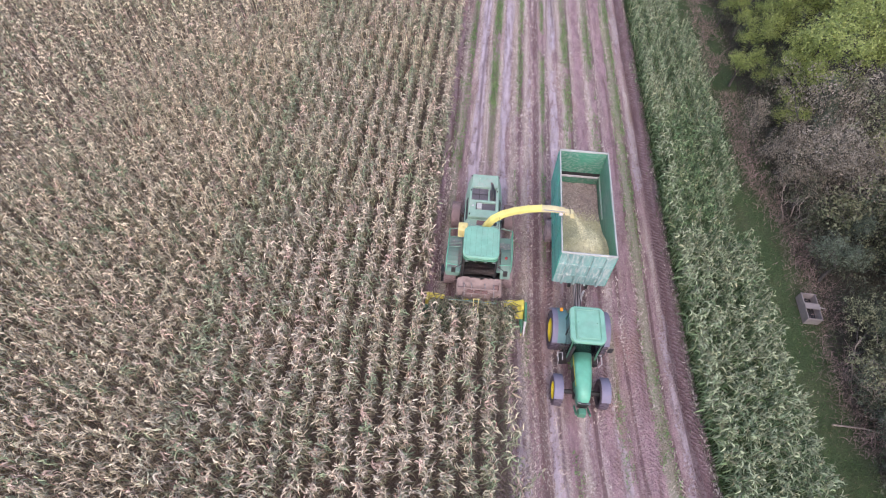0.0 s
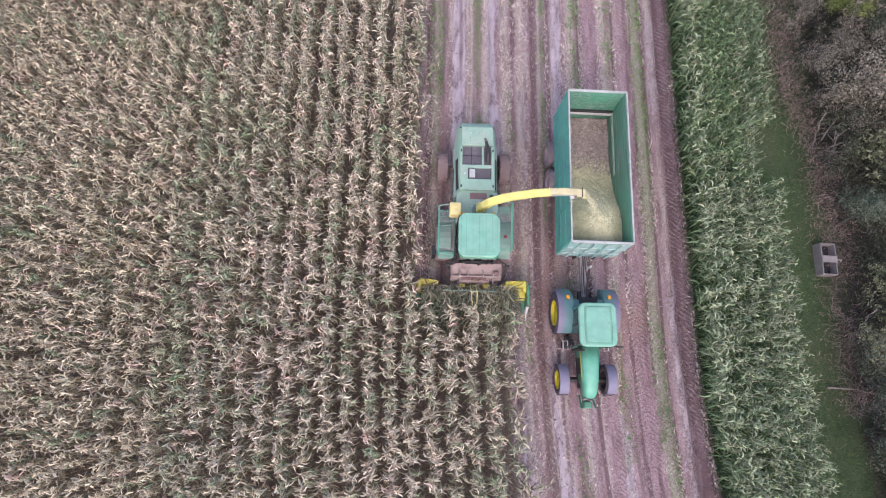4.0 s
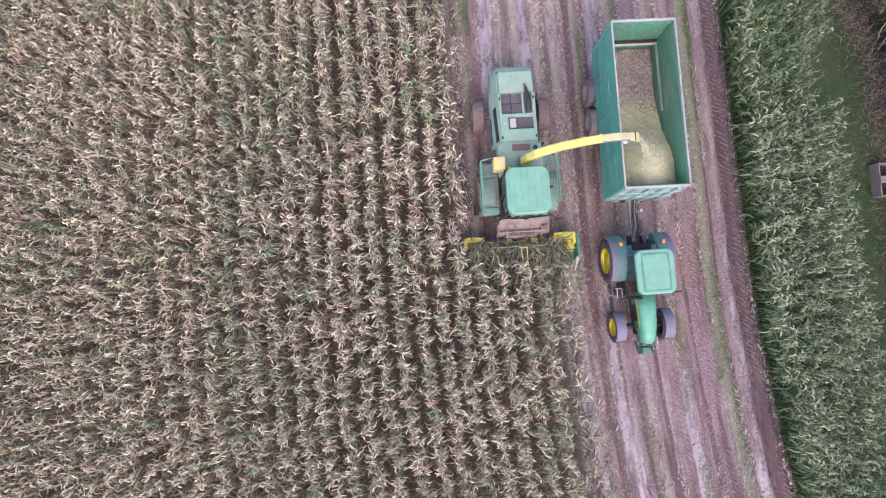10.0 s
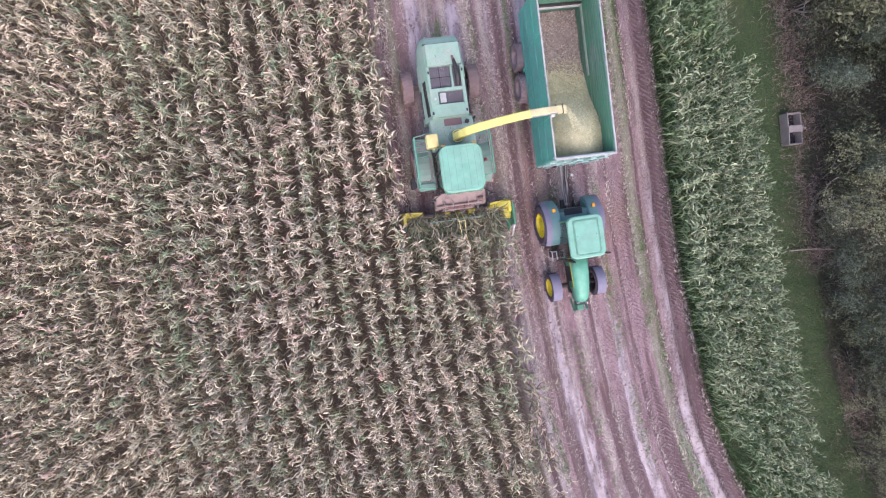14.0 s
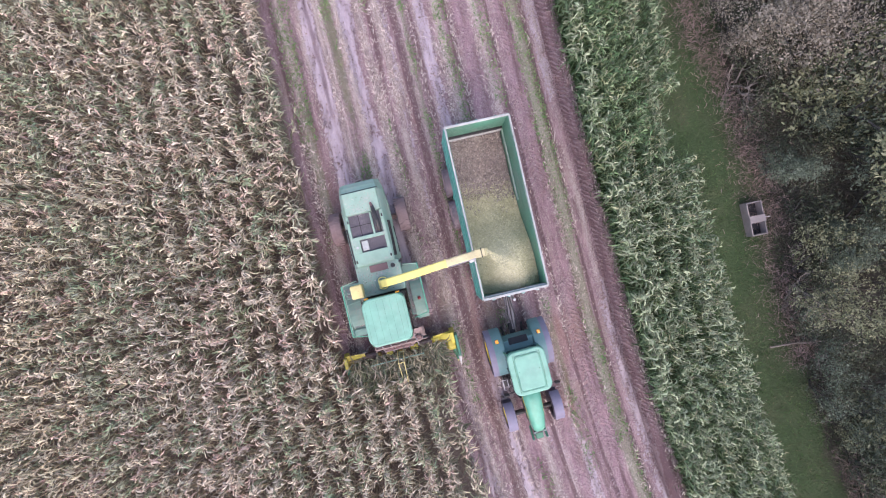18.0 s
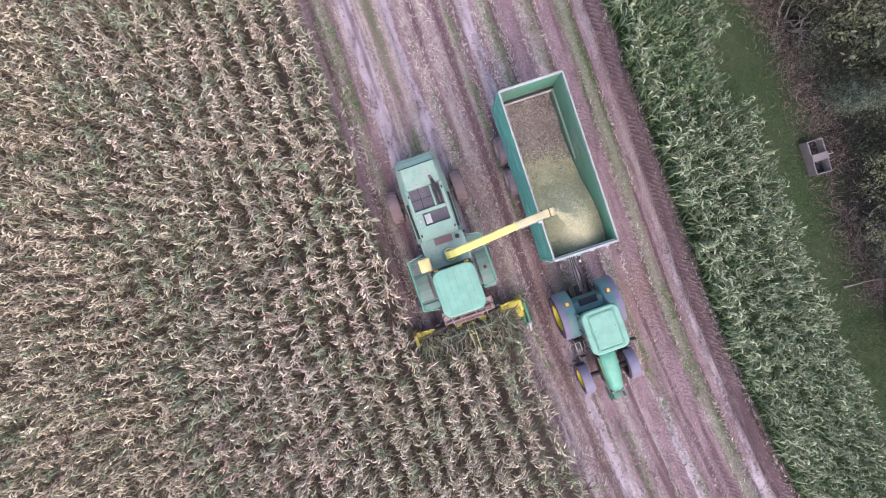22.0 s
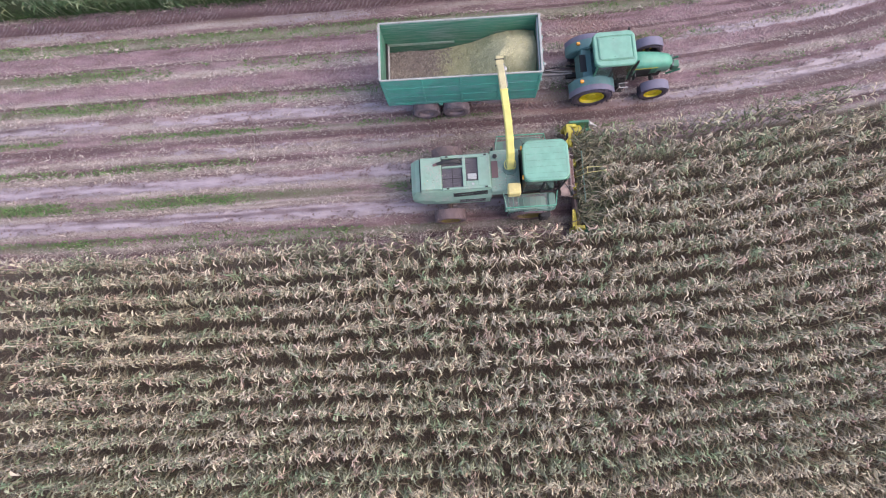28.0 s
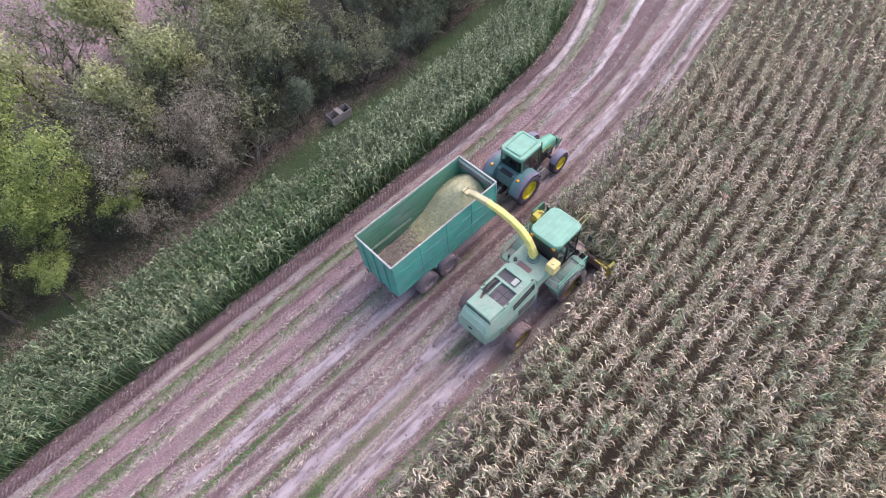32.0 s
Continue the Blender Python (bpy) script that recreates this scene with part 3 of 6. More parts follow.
def ground():
    far = np.array([40, 60, 90, 140, 220, 350, 550, 900.0])
    xs = np.concatenate([-far[::-1] - 20, np.arange(-40, -4, 1.5), np.arange(-4, 10.6, 0.08), np.arange(10.7, 18, 0.35), np.arange(18, 46, 1.5), far + 20])
    ys = np.concatenate([-far[::-1] - 20, np.arange(-45, -26, 1.0), np.arange(-22, 28, 0.11), np.arange(32, 56, 1.0), far + 20])
    X, Y = np.meshgrid(xs, ys, indexing="ij")
    lane = X.copy()
    near = np.clip((60 - np.abs(X)) / 20, 0, 1) * np.clip((70 - np.abs(Y)) / 20, 0, 1)
    WX = X + bend(Y, X) * near
    Z = relief(lane, Y) * near
    verts = np.stack([WX, Y, Z], -1).reshape(-1, 3)
    nx, ny = len(xs), len(ys)
    i = np.arange(nx - 1)[:, None] * ny + np.arange(ny - 1)[None, :]
    idx = np.stack([i, i + ny, i + ny + 1, i + 1], -1).reshape(-1)
    me = bpy.data.meshes.new("ground")
    me.vertices.add(len(verts))
    me.vertices.foreach_set("co", verts.reshape(-1).astype(np.float32))
    me.loops.add(len(idx))
    me.loops.foreach_set("vertex_index", idx.astype(np.int32))
    me.polygons.add(len(idx) // 4)
    me.polygons.foreach_set("loop_start", (np.arange(len(idx) // 4) * 4).astype(np.int32))
    me.polygons.foreach_set("use_smooth", np.ones(len(idx) // 4, bool))
    me.materials.append(SOIL)
    me.update(calc_edges=True)
    behind = np.clip((Y + 3.5) / 3, 0, 1)
    rear = np.clip((Y - 18) / 6, 0, 1)

    def bands(table, seed, when):
        total = np.zeros_like(lane)
        for k, (at, w, amount, patchy) in enumerate(table):
            total = np.maximum(total, amount * lane_mask(lane, Y, at, w, seed + k, patchy))
        return total * when
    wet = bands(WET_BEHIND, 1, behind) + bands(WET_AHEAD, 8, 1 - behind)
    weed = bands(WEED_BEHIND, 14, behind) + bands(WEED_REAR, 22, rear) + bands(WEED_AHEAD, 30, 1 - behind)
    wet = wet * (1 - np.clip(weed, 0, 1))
    flat = bands(FLAT_BEHIND, 34, behind) + bands(FLAT_AHEAD, 39, 1 - behind)
    ahead = np.clip((-Y - 9) / 6, 0, 1)
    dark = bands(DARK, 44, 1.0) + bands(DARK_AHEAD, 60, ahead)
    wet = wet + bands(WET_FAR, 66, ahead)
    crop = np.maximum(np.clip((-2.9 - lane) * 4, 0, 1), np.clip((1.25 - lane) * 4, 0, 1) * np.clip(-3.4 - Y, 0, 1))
    turf = np.clip((lane - 9.75) * 3, 0, 1) * np.clip((17.3 - lane + 2.0 * (fbm(lane * 0.4, Y * 0.25, 34) - 0.5)) * 0.9, 0, 1)
    wood = np.clip((lane - 14.0) * 2, 0, 1) * np.clip((36 - lane) / 4, 0, 1)
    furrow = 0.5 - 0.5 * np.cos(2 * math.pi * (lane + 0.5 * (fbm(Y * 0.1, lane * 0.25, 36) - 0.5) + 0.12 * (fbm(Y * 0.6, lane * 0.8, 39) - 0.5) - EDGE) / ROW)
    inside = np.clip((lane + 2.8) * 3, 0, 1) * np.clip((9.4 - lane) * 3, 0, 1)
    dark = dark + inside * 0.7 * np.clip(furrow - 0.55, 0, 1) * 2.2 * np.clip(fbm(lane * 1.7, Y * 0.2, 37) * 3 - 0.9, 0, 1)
    litter = inside * (np.clip(0.6 - furrow, 0, 1) * 1.5 * np.clip(fbm(lane * 1.3, Y * 0.35, 38) * 3.2 - 0.8, 0, 1) + 0.18)
    litter = litter * (1 - np.clip(flat, 0, 1) * 0.7)
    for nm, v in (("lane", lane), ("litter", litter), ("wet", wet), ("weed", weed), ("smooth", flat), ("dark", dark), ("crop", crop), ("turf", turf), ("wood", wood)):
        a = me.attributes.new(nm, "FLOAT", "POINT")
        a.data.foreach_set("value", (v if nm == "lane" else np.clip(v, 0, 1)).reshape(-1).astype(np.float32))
    return tagged(new("ground", me), "rutted red-brown field soil with puddled wheel tracks", "ground", kind="structure")


ground()


# ---- crops and plants ----
def blades(x, y, z, az, length, width, rise, droop, twist=0.0, n=4):
    """Arched leaf strips, shape (count, 2n, 3)."""
    s = np.linspace(0, 1, n)[None, :]
    prof = np.interp(s[0], [0, 0.3, 0.65, 1], [0.6, 1.0, 0.85, 0.16])[None, :]
    out = length[:, None] * (s - 0.2 * s * s)
    up = length[:, None] * (rise[:, None] * s - droop[:, None] * s * s)
    az_s = az[:, None] + twist * (s - 0.3) * np.sign(np.sin(az * 91))[:, None]
    dx, dy = np.cos(az_s), np.sin(az_s)
    lx, ly = -np.sin(az_s), np.cos(az_s)
    tilt = (0.8 * np.sin(az * 37))[:, None]
    w = width[:, None] * prof * 0.5
    c = np.stack([x[:, None] + out * dx, y[:, None] + out * dy, z[:, None] + up], -1)
    side = np.stack([lx * w, ly * w, w * tilt], -1)
    v = np.stack([c - side, c + side], 2)
    return v.reshape(len(x), 2 * n, 3)


def maize(px, py, height, leaves, length, width, n=4, top=True, fan_spread=0.7, spread=0.55, upright=1.0):
    """Leaf strips and tassel strips of plants standing at px, py, their materials and each plant's own tone."""
    k = len(px)
    lean = rng.normal(0, 0.06, (k, 2)) * np.where(rng.random(k) < 0.05, 4.5, 1.0)[:, None]
    fan = rng.normal(0, fan_spread, k)
    own = rng.random(k)
    fr = (np.arange(leaves) + 0.5) / leaves
    h = height[:, None] * (0.34 + 0.63 * fr[None, :]) + rng.normal(0, 0.05, (k, leaves))
    az = fan[:, None] + math.pi * np.arange(leaves)[None, :] + rng.normal(0, spread, (k, leaves))
    ln = length * (0.6 + 0.75 * rng.random((k, leaves))) * (1.3 - 0.62 * fr[None, :])
    wd = width * (0.6 + 0.8 * rng.random((k, leaves)))
    rise = upright * (0.5 + 0.75 * fr[None, :] + rng.normal(0, 0.22, (k, leaves)))
    droop = rise * (0.8 + 0.8 * rng.random((k, leaves)))
    x = px[:, None] + lean[:, :1] * h + rng.normal(0, 0.045, (k, leaves))
    y = py[:, None] + lean[:, 1:] * h + rng.normal(0, 0.045, (k, leaves))
    f = lambda a: np.ascontiguousarray(a).reshape(-1)
    leaf = blades(f(x), f(y), f(h), f(az), f(ln), f(wd), f(rise), f(droop), 0.5, n)
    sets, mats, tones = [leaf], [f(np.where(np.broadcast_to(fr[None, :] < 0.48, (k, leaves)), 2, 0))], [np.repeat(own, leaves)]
    if top:
        t = 2
        az = rng.uniform(0, 2 * math.pi, (k, t))
        hh = np.repeat(height[:, None] * 0.95, t, 1)
        tx, ty = np.repeat((px + lean[:, 0] * height)[:, None], t, 1), np.repeat((py + lean[:, 1] * height)[:, None], t, 1)
        tass = blades(f(tx), f(ty), f(hh), f(az), f(0.12 + 0.12 * rng.random((k, t))), np.full(k * t, 0.02), f(np.full((k, t), 1.5)), f(np.full((k, t), 0.6)), 0, n)
        stem_h = height * 0.97
        sv = []
        for a in (0.0, math.pi / 2):
            w = 0.013
            ex, ey = w * math.cos(a), w * math.sin(a)
            rows_ = []
            for q in np.linspace(0, 1, n):
                cx_, cy_, cz = px + lean[:, 0] * stem_h * q, py + lean[:, 1] * stem_h * q, stem_h * q
                rows_ += [np.stack([cx_ - ex, cy_ - ey, cz], -1), np.stack([cx_ + ex, cy_ + ey, cz], -1)]
            sv.append(np.stack(rows_, 1))
        sets += [tass] + sv
        mats += [np.ones(len(tass), int)] + [np.zeros(k, int)] * 2
        tones += [np.repeat(own, t), own, own]
    return np.concatenate(sets), np.concatenate(mats), np.concatenate(tones)


def plant_rows(l0, l1, y0, y1, step, keep=None, jitter=0.035, apart=ROW):
    """Places along the drilled rows."""
    lanes = np.arange(l0, l1, apart)
    ys = np.arange(y0, y1, step)
    L, Yg = np.meshgrid(lanes, ys, indexing="ij")
    weave = 0.07 * (fbm(Yg * 0.35, L * 3.7, 57) - 0.5)
    L, Yg = (L + weave).ravel() + rng.normal(0, jitter, L.size), Yg.ravel() + rng.uniform(-0.5, 0.5, L.size) * step
    ok = np.ones(len(L), bool) if keep is None else keep(L, Yg)
    return L[ok] + bend(Yg[ok], L[ok]), Yg[ok]


def near_field(L, Y):
    return (np.hypot(L + 7, Y * 0.9) < 20) & ((L < EDGE - 0.35) | ((L < EDGE + 0.3) & (Y > 11)) | ((Y < -3.5) & (L < EDGE + 4.5 * ROW)))


def far_field(L, Y):
    return (np.hypot(L + 7, Y * 0.9) >= 20) & ((L < EDGE - 0.35) | ((L < EDGE + 0.3) & (Y > 11)) | ((Y < -3.5) & (L < EDGE + 4.5 * ROW)))


row0 = EDGE - ROW * 48
px, py = plant_rows(row0, 2.0, -30, 32, 0.15, near_field)
hts = 2.1 + 0.5 * fbm(px * 0.5, py * 0.5, 50) + rng.normal(0, 0.1, len(px))
close = np.hypot(px + 4, py) < 11
for ok, n in ((close, 4), (~close, 3)):
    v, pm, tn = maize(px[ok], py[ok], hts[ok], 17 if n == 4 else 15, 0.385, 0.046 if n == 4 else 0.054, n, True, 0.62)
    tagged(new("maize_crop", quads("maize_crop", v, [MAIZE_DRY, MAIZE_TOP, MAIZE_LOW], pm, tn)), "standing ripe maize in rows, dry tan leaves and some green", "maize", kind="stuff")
px, py = plant_rows(row0, 2.0, -40, 44, 0.27, far_field)
hts = 2.1 + 0.5 * fbm(px * 0.5, py * 0.5, 50) + rng.normal(0, 0.1, len(px))
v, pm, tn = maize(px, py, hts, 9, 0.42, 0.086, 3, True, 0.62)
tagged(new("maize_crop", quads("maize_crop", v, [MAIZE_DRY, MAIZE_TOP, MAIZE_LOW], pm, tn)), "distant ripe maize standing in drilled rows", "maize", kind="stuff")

# single plants along the cut edge
def plant_kinds(count, leaf_mats=(MAIZE_DRY, MAIZE_LOW, MAIZE_TOP)):
    upper, lower, head = leaf_mats
    kinds = []
    for k in range(count):
        z = np.zeros(1)
        v_, m_, t_ = maize(z, z, np.array([2.2 + 0.05 * (k % 5)]), 13, 0.42, 0.054, 4)
        up, low = m_[:13] == 0, m_[:13] == 2
        kinds.append((quads("stalk", v_[-2:], [lower]), quads("upper_leaves", v_[:13][up], [upper], None, t_[:13][up]), quads("lower_leaves", v_[:13][low], [lower]), quads("tassel", v_[13:-2], [head])))
    return kinds


def edge_plant(kinds, x, y, words="ripe maize plant with dry tan leaves on the cut edge", group="maize plants along the cut edge"):
    k = kinds[rng.integers(0, len(kinds))]
    e = thing("maize_plant", pose(x, y, 0, rng.normal(0, 3), rng.normal(0, 3), rng.uniform(0, 360)), words, "maize plant", group)
    for nm, me in zip(("stalk", "upper_leaves", "lower_leaves", "tassel"), k):
        shared(nm, me, e)


stand = plant_kinds(14)
for y in np.arange(-3.5, 11.0, 0.16):
    edge_plant(stand, EDGE + rng.normal(0, 0.07), y)
for y in np.arange(-14.0, -3.6, 0.24):
    edge_plant(stand, EDGE + 5 * ROW + 0.07 * rng.normal() + float(bend(y)), y)

# green maize strip along the track
px, py = plant_rows(9.95, 14.6, -40, 44, 0.105, None, 0.05, 0.82)
lane = px - bend(py, px)
for _ in range(3):
    lane = px - bend(py, lane)
ok = (lane < 12.7 + 1.9 * fbm(py * 0.25, py * 0, 51)) & (lane > 9.65 + 0.5 * fbm(py * 0.4, py * 0 + 3, 52))
px, py, lane = px[ok], py[ok], lane[ok]
hts = 1.9 + 0.5 * fbm(px * 0.6, py * 0.5, 53) + rng.normal(0, 0.13, len(px))
lime = (lane < 12.2) & (fbm(lane * 0.5, py * 0.4, 54) - 0.35 * np.clip(np.abs(py - 8.0) / 4.5, 0, 2) + rng.normal(0, 0.09, len(px)) > 0.22) & (lane < 10.9 + 2.0 * fbm(py * 0.5, py * 0, 55))
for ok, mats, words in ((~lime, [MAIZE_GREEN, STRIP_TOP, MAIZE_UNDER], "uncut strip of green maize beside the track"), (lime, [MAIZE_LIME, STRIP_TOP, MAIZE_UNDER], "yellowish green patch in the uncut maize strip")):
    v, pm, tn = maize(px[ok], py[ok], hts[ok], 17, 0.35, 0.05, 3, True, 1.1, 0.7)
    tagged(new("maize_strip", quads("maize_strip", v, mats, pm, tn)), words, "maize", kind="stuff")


# single green plants along the strip's edge
strip_kinds = plant_kinds(10, (MAIZE_GREEN, MAIZE_UNDER, STRIP_TOP))
for y in np.arange(-12.0, 12.0, 0.15):
    lane_at = 9.78 + 0.12 * rng.normal() + 0.3 * float(fbm(np.array(y * 0.4), np.array(3.0), 52))
    edge_plant(strip_kinds, lane_at + float(bend(y, lane_at)), y, "green maize plant on the edge of the uncut strip", "maize plants along the strip")


# ---- machines ----
def tyre_mesh(name, r, w, lugs, material, rim=0.62):
    """A lugged tyre about the x axis, centred on its axle."""
    bm = bmesh.new()
    ri = r * rim
    lathe(bm, [(-w * 0.34, ri), (-w * 0.47, ri * 1.12), (-w * 0.5, r * 0.85), (-w * 0.42, r * 0.955), (0, r * 0.975), (w * 0.42, r * 0.955), (w * 0.5, r * 0.85), (w * 0.47, ri * 1.12), (w * 0.34, ri), (-w * 0.34, ri)], 32)
    for k in range(lugs):
        for side in (-1, 1):
            a = 2 * math.pi * (k + (0.5 if side > 0 else 0)) / lugs
            b_ = a + 1.7 / lugs * math.pi * 0.62
            pts = []
            for ang, xx in ((a, 0.02 * w), (b_, 0.49 * w)):
                for da in (-0.028, 0.028):
                    for rr in (0.95, 1.0):
                        pts.append((side * xx, rr * r * math.cos(ang + da), rr * r * math.sin(ang + da)))
            vs = [bm.verts.new(p) for p in pts]
            for f in ((0, 1, 3, 2), (4, 6, 7, 5), (1, 5, 7, 3), (0, 2, 6, 4), (0, 4, 5, 1), (2, 3, 7, 6)):
                bm.faces.new([vs[i] for i in f])
    return finish(name, bm, material)


def rim_mesh(name, r, w, material, side):
    """A dished wheel disc with its hub and bolts, facing side."""
    bm = bmesh.new()
    s = side
    lathe(bm, [(s * w * 0.42, r), (s * w * 0.44, r * 0.93), (s * w * 0.24, r * 0.84), (s * w * 0.2, r * 0.4), (s * w * 0.32, r * 0.34), (s * w * 0.36, r * 0.1), (s * w * 0.36, 0.001)], 24)
    for k in range(8):
        a = 2 * math.pi * k / 8
        yy, zz = r * 0.52 * math.cos(a), r * 0.52 * math.sin(a)
        tube(bm, [(s * w * 0.19, yy, zz), (s * w * 0.27, yy, zz)], r * 0.06, 6)
    return finish(name, bm, material)


def wheel(parent, tyre, rims, x, y, z, side, label=""):
    w = new("wheel", tyre)
    w.parent = parent
    w.matrix_basis = pose(x, y, z, random.uniform(0, 40))
    if label:
        tagged(w, label)
    r = new("rim", rims[side])
    r.parent = w
    return w


def arch(bm, x0, x1, yc, zc, r, a0, a1, thick=0.05, n=10):
    """A mudguard: an arc of sheet round an axle."""
    secs = []
    for k in range(n + 1):
        a = radians(a0 + (a1 - a0) * k / n)
        c, s = math.cos(a), math.sin(a)
        secs.append([(x0, yc + r * c, zc + r * s), (x1, yc + r * c, zc + r * s), (x1, yc + (r + thick) * c, zc + (r + thick) * s), (x0, yc + (r + thick) * c, zc + (r + thick) * s)])
    loft(bm, secs)


def single(build):
    bm = bmesh.new()
    build(bm)
    return bm


def boxed(*a, **k):
    return single(lambda bm: box(bm, *a, **k))


def tubed(pts, r, n=8):
    return single(lambda bm: tube(bm, pts, r, n))


def roof_bm(x0, x1, y0, y1, z0, z1, rad=0.16):
    """A cab roof: rounded, a little barrel-shaped in plan and crowned along the middle."""
    bm = bmesh.new()
    rounded_slab(bm, x0, x1, y0, y1, z0, z1, rad, 0.05, 7)
    cx_, cy_ = (x0 + x1) / 2, (y0 + y1) / 2
    for v in bm.verts:
        u, w = (v.co.x - cx_) / (x1 - cx_), (v.co.y - cy_) / (y1 - cy_)
        v.co.x += 0.05 * (x1 - cx_) * u * (1 - w * w)
        v.co.y += 0.03 * (y1 - cy_) * w * (1 - u * u)
    return bm


def seat_bm(x, y, z):
    bm = bmesh.new()
    box(bm, x - 0.25, x + 0.25, y - 0.25, y + 0.22, z, z + 0.14, 0.04)
    box(bm, x - 0.24, x + 0.24, y + 0.18, y + 0.3, z + 0.1, z + 0.7, 0.05)
    return bm


def harvester():
    h = thing("forage_harvester", pose(-0.4, 0, -0.03, 0, 0, 0), "green self-propelled forage harvester with dusty roof and yellow discharge spout", "harvester")
    # cab
    roof = part("roof", roof_bm(-0.81, 0.81, -1.78, 0.0, 3.56, 3.76, 0.3), ROOF_GREEN, h, "pale green ribbed cab roof")
    for k in range(5):
        x = -0.52 + 0.26 * k
        part("roof_groove", boxed(x - 0.006, x + 0.006, -1.66, -0.12, 3.75, 3.762), GROOVE, roof)
    ring = [(-0.72, -1.69), (0.72, -1.69), (0.72, -0.09), (-0.72, -0.09)]
    for (xa, ya), (xb, yb) in zip(ring, ring[1:] + ring[:1]):
        part("roof_seam", tubed([(xa, ya, 3.756), (xb, yb, 3.756)], 0.007, 5), GROOVE, roof)
    part("roof_edge", single(lambda bm: rounded_slab(bm, -0.8, 0.8, -1.82, 0.02, 3.47, 3.565, 0.2, 0.03)), GREEN, h)
    for x, y, x2, y2 in ((-0.74, -1.72, -0.78, -1.6), (0.74, -1.72, 0.78, -1.6), (-0.78, -0.08, -0.8, -0.08), (0.78, -0.08, 0.8, -0.08), (-0.79, -0.85, -0.82, -0.85), (0.79, -0.85, 0.82, -0.85)):
        part("cab_pillar", tubed([(x2, y2, 1.75), (x, y, 3.5)], 0.045, 6), BLACK, h)
    for s in (-1, 1):
        part("side_glass", boxed(s * 0.79 - 0.008, s * 0.79 + 0.008, -1.6, -0.9, 1.9, 3.48), GLASS, h)
        part("side_glass", boxed(s * 0.79 - 0.008, s * 0.79 + 0.008, -0.8, -0.12, 1.9, 3.48), GLASS, h)
    part("windscreen", single(lambda bm: loft(bm, [[(-0.72, -1.7 + 0.1 * (1 - q), 1.85 + 1.62 * q), (0.72, -1.7 + 0.1 * (1 - q), 1.85 + 1.62 * q), (0.72, -1.685 + 0.1 * (1 - q), 1.85 + 1.62 * q), (-0.72, -1.685 + 0.1 * (1 - q), 1.85 + 1.62 * q)] for q in (0, 1)])), GLASS, h)
    part("rear_wall", boxed(-0.78, 0.78, -0.08, -0.02, 1.7, 3.48, 0.01), BLACK, h)
    part("cab_floor", boxed(-0.8, 0.8, -1.66, 0.0, 1.66, 1.8, 0.03), BLACK, h)
    part("seat", seat_bm(0, -0.55, 1.95), SEAT, h)
    part("steering_wheel", single(lambda bm: tube(bm, [(0.19 * math.cos(a), -1.12 + 0.15 * math.sin(a), 2.5 + 0.1 * math.sin(a)) for a in np.linspace(0, 6.28, 15)], 0.018, 6)), BLACK, h)
    for x in (-0.6, 0.6):
        part("work_lamp", boxed(x - 0.08, x + 0.08, 0.0, 0.07, 3.5, 3.6, 0.015), AMBER, h, "small amber roof lamp")
    for x in (-0.62, -0.25, 0.25, 0.62):
        part("front_lamp", boxed(x - 0.08, x + 0.08, -1.84, -1.78, 3.4, 3.48, 0.015), SMOKED, h)
    # engine housing
    prof = [(1.25, 0.96, 2.62), (2.2, 0.96, 2.68), (3.2, 0.94, 2.68), (3.9, 0.91, 2.66), (4.14, 0.87, 2.5), (4.32, 0.8, 2.2)]
    secs = []
    for y, w, z in prof:
        zb = 1.15 if y < 4 else 1.3
        secs.append([(-w, y, zb), (w, y, zb), (w, y, 1.85), (w * 0.975, y, 1.95), (w * 0.8, y, z - 0.05), (w * 0.76, y, z), (-w * 0.76, y, z), (-w * 0.8, y, z - 0.05), (-w * 0.975, y, 1.95), (-w, y, 1.85)])
    part("engine_housing", single(lambda bm: (loft(bm, secs), bmesh.ops.bevel(bm, geom=[e for e in bm.edges if len(e.link_faces) == 2 and e.calc_face_angle() > 0.25], offset=0.04, segments=2, affect="EDGES", profile=0.6))), HOOD_GREEN, h, "dusty green engine housing", smooth=False)
    rear_door = part("rear_door", single(lambda bm: box(bm, -0.72, 0.72, 4.2, 4.36, 1.32, 2.3, 0.07, (0.94, 1), (0, -0.05))), HOOD_GREEN, h)
    part("door_handle", boxed(-0.1, 0.1, 4.35, 4.39, 1.9, 1.96, 0.01), BLACK, rear_door)
    for s in (-1, 1):
        part("tail_lamp", boxed(s * 0.74 - 0.06, s * 0.74 + 0.06, 4.2, 4.27, 1.5, 1.68, 0.015), AMBER, h)
    part("hood_cover", boxed(-0.7, 0.7, 3.12, 3.92, 2.66, 2.83, 0.03, (0.97, 0.98)), HOOD_GREEN, h, "flat dusty rear hood panel")
    part("hood_seam", boxed(-0.74, 0.74, 3.935, 3.955, 2.6, 2.69), BLACK, h)
    # sunken wells framed by narrow green strips
    for x0, x1, y0, y1 in ((-0.73, -0.64, 1.3, 3.1), (0.6, 0.73, 1.3, 3.1), (-0.64, 0.6, 2.2, 2.32), (0.2, 0.28, 2.32, 3.1), (-0.64, 0.6, 1.3, 1.74), (-0.64, -0.4, 1.74, 2.2)):
        part("hood_strip", boxed(x0, x1, y0, y1, 2.64, 2.82, 0.012), HOOD_GREEN, h)
    well = part("radiator_well", boxed(-0.64, 0.2, 2.32, 3.1, 2.66, 2.695), WELL, h, "dark sunken grille opening")
    cooler = part("cooler_well", boxed(-0.4, 0.6, 1.74, 2.2, 2.66, 2.695), WELL, h, "dark sunken grille opening")
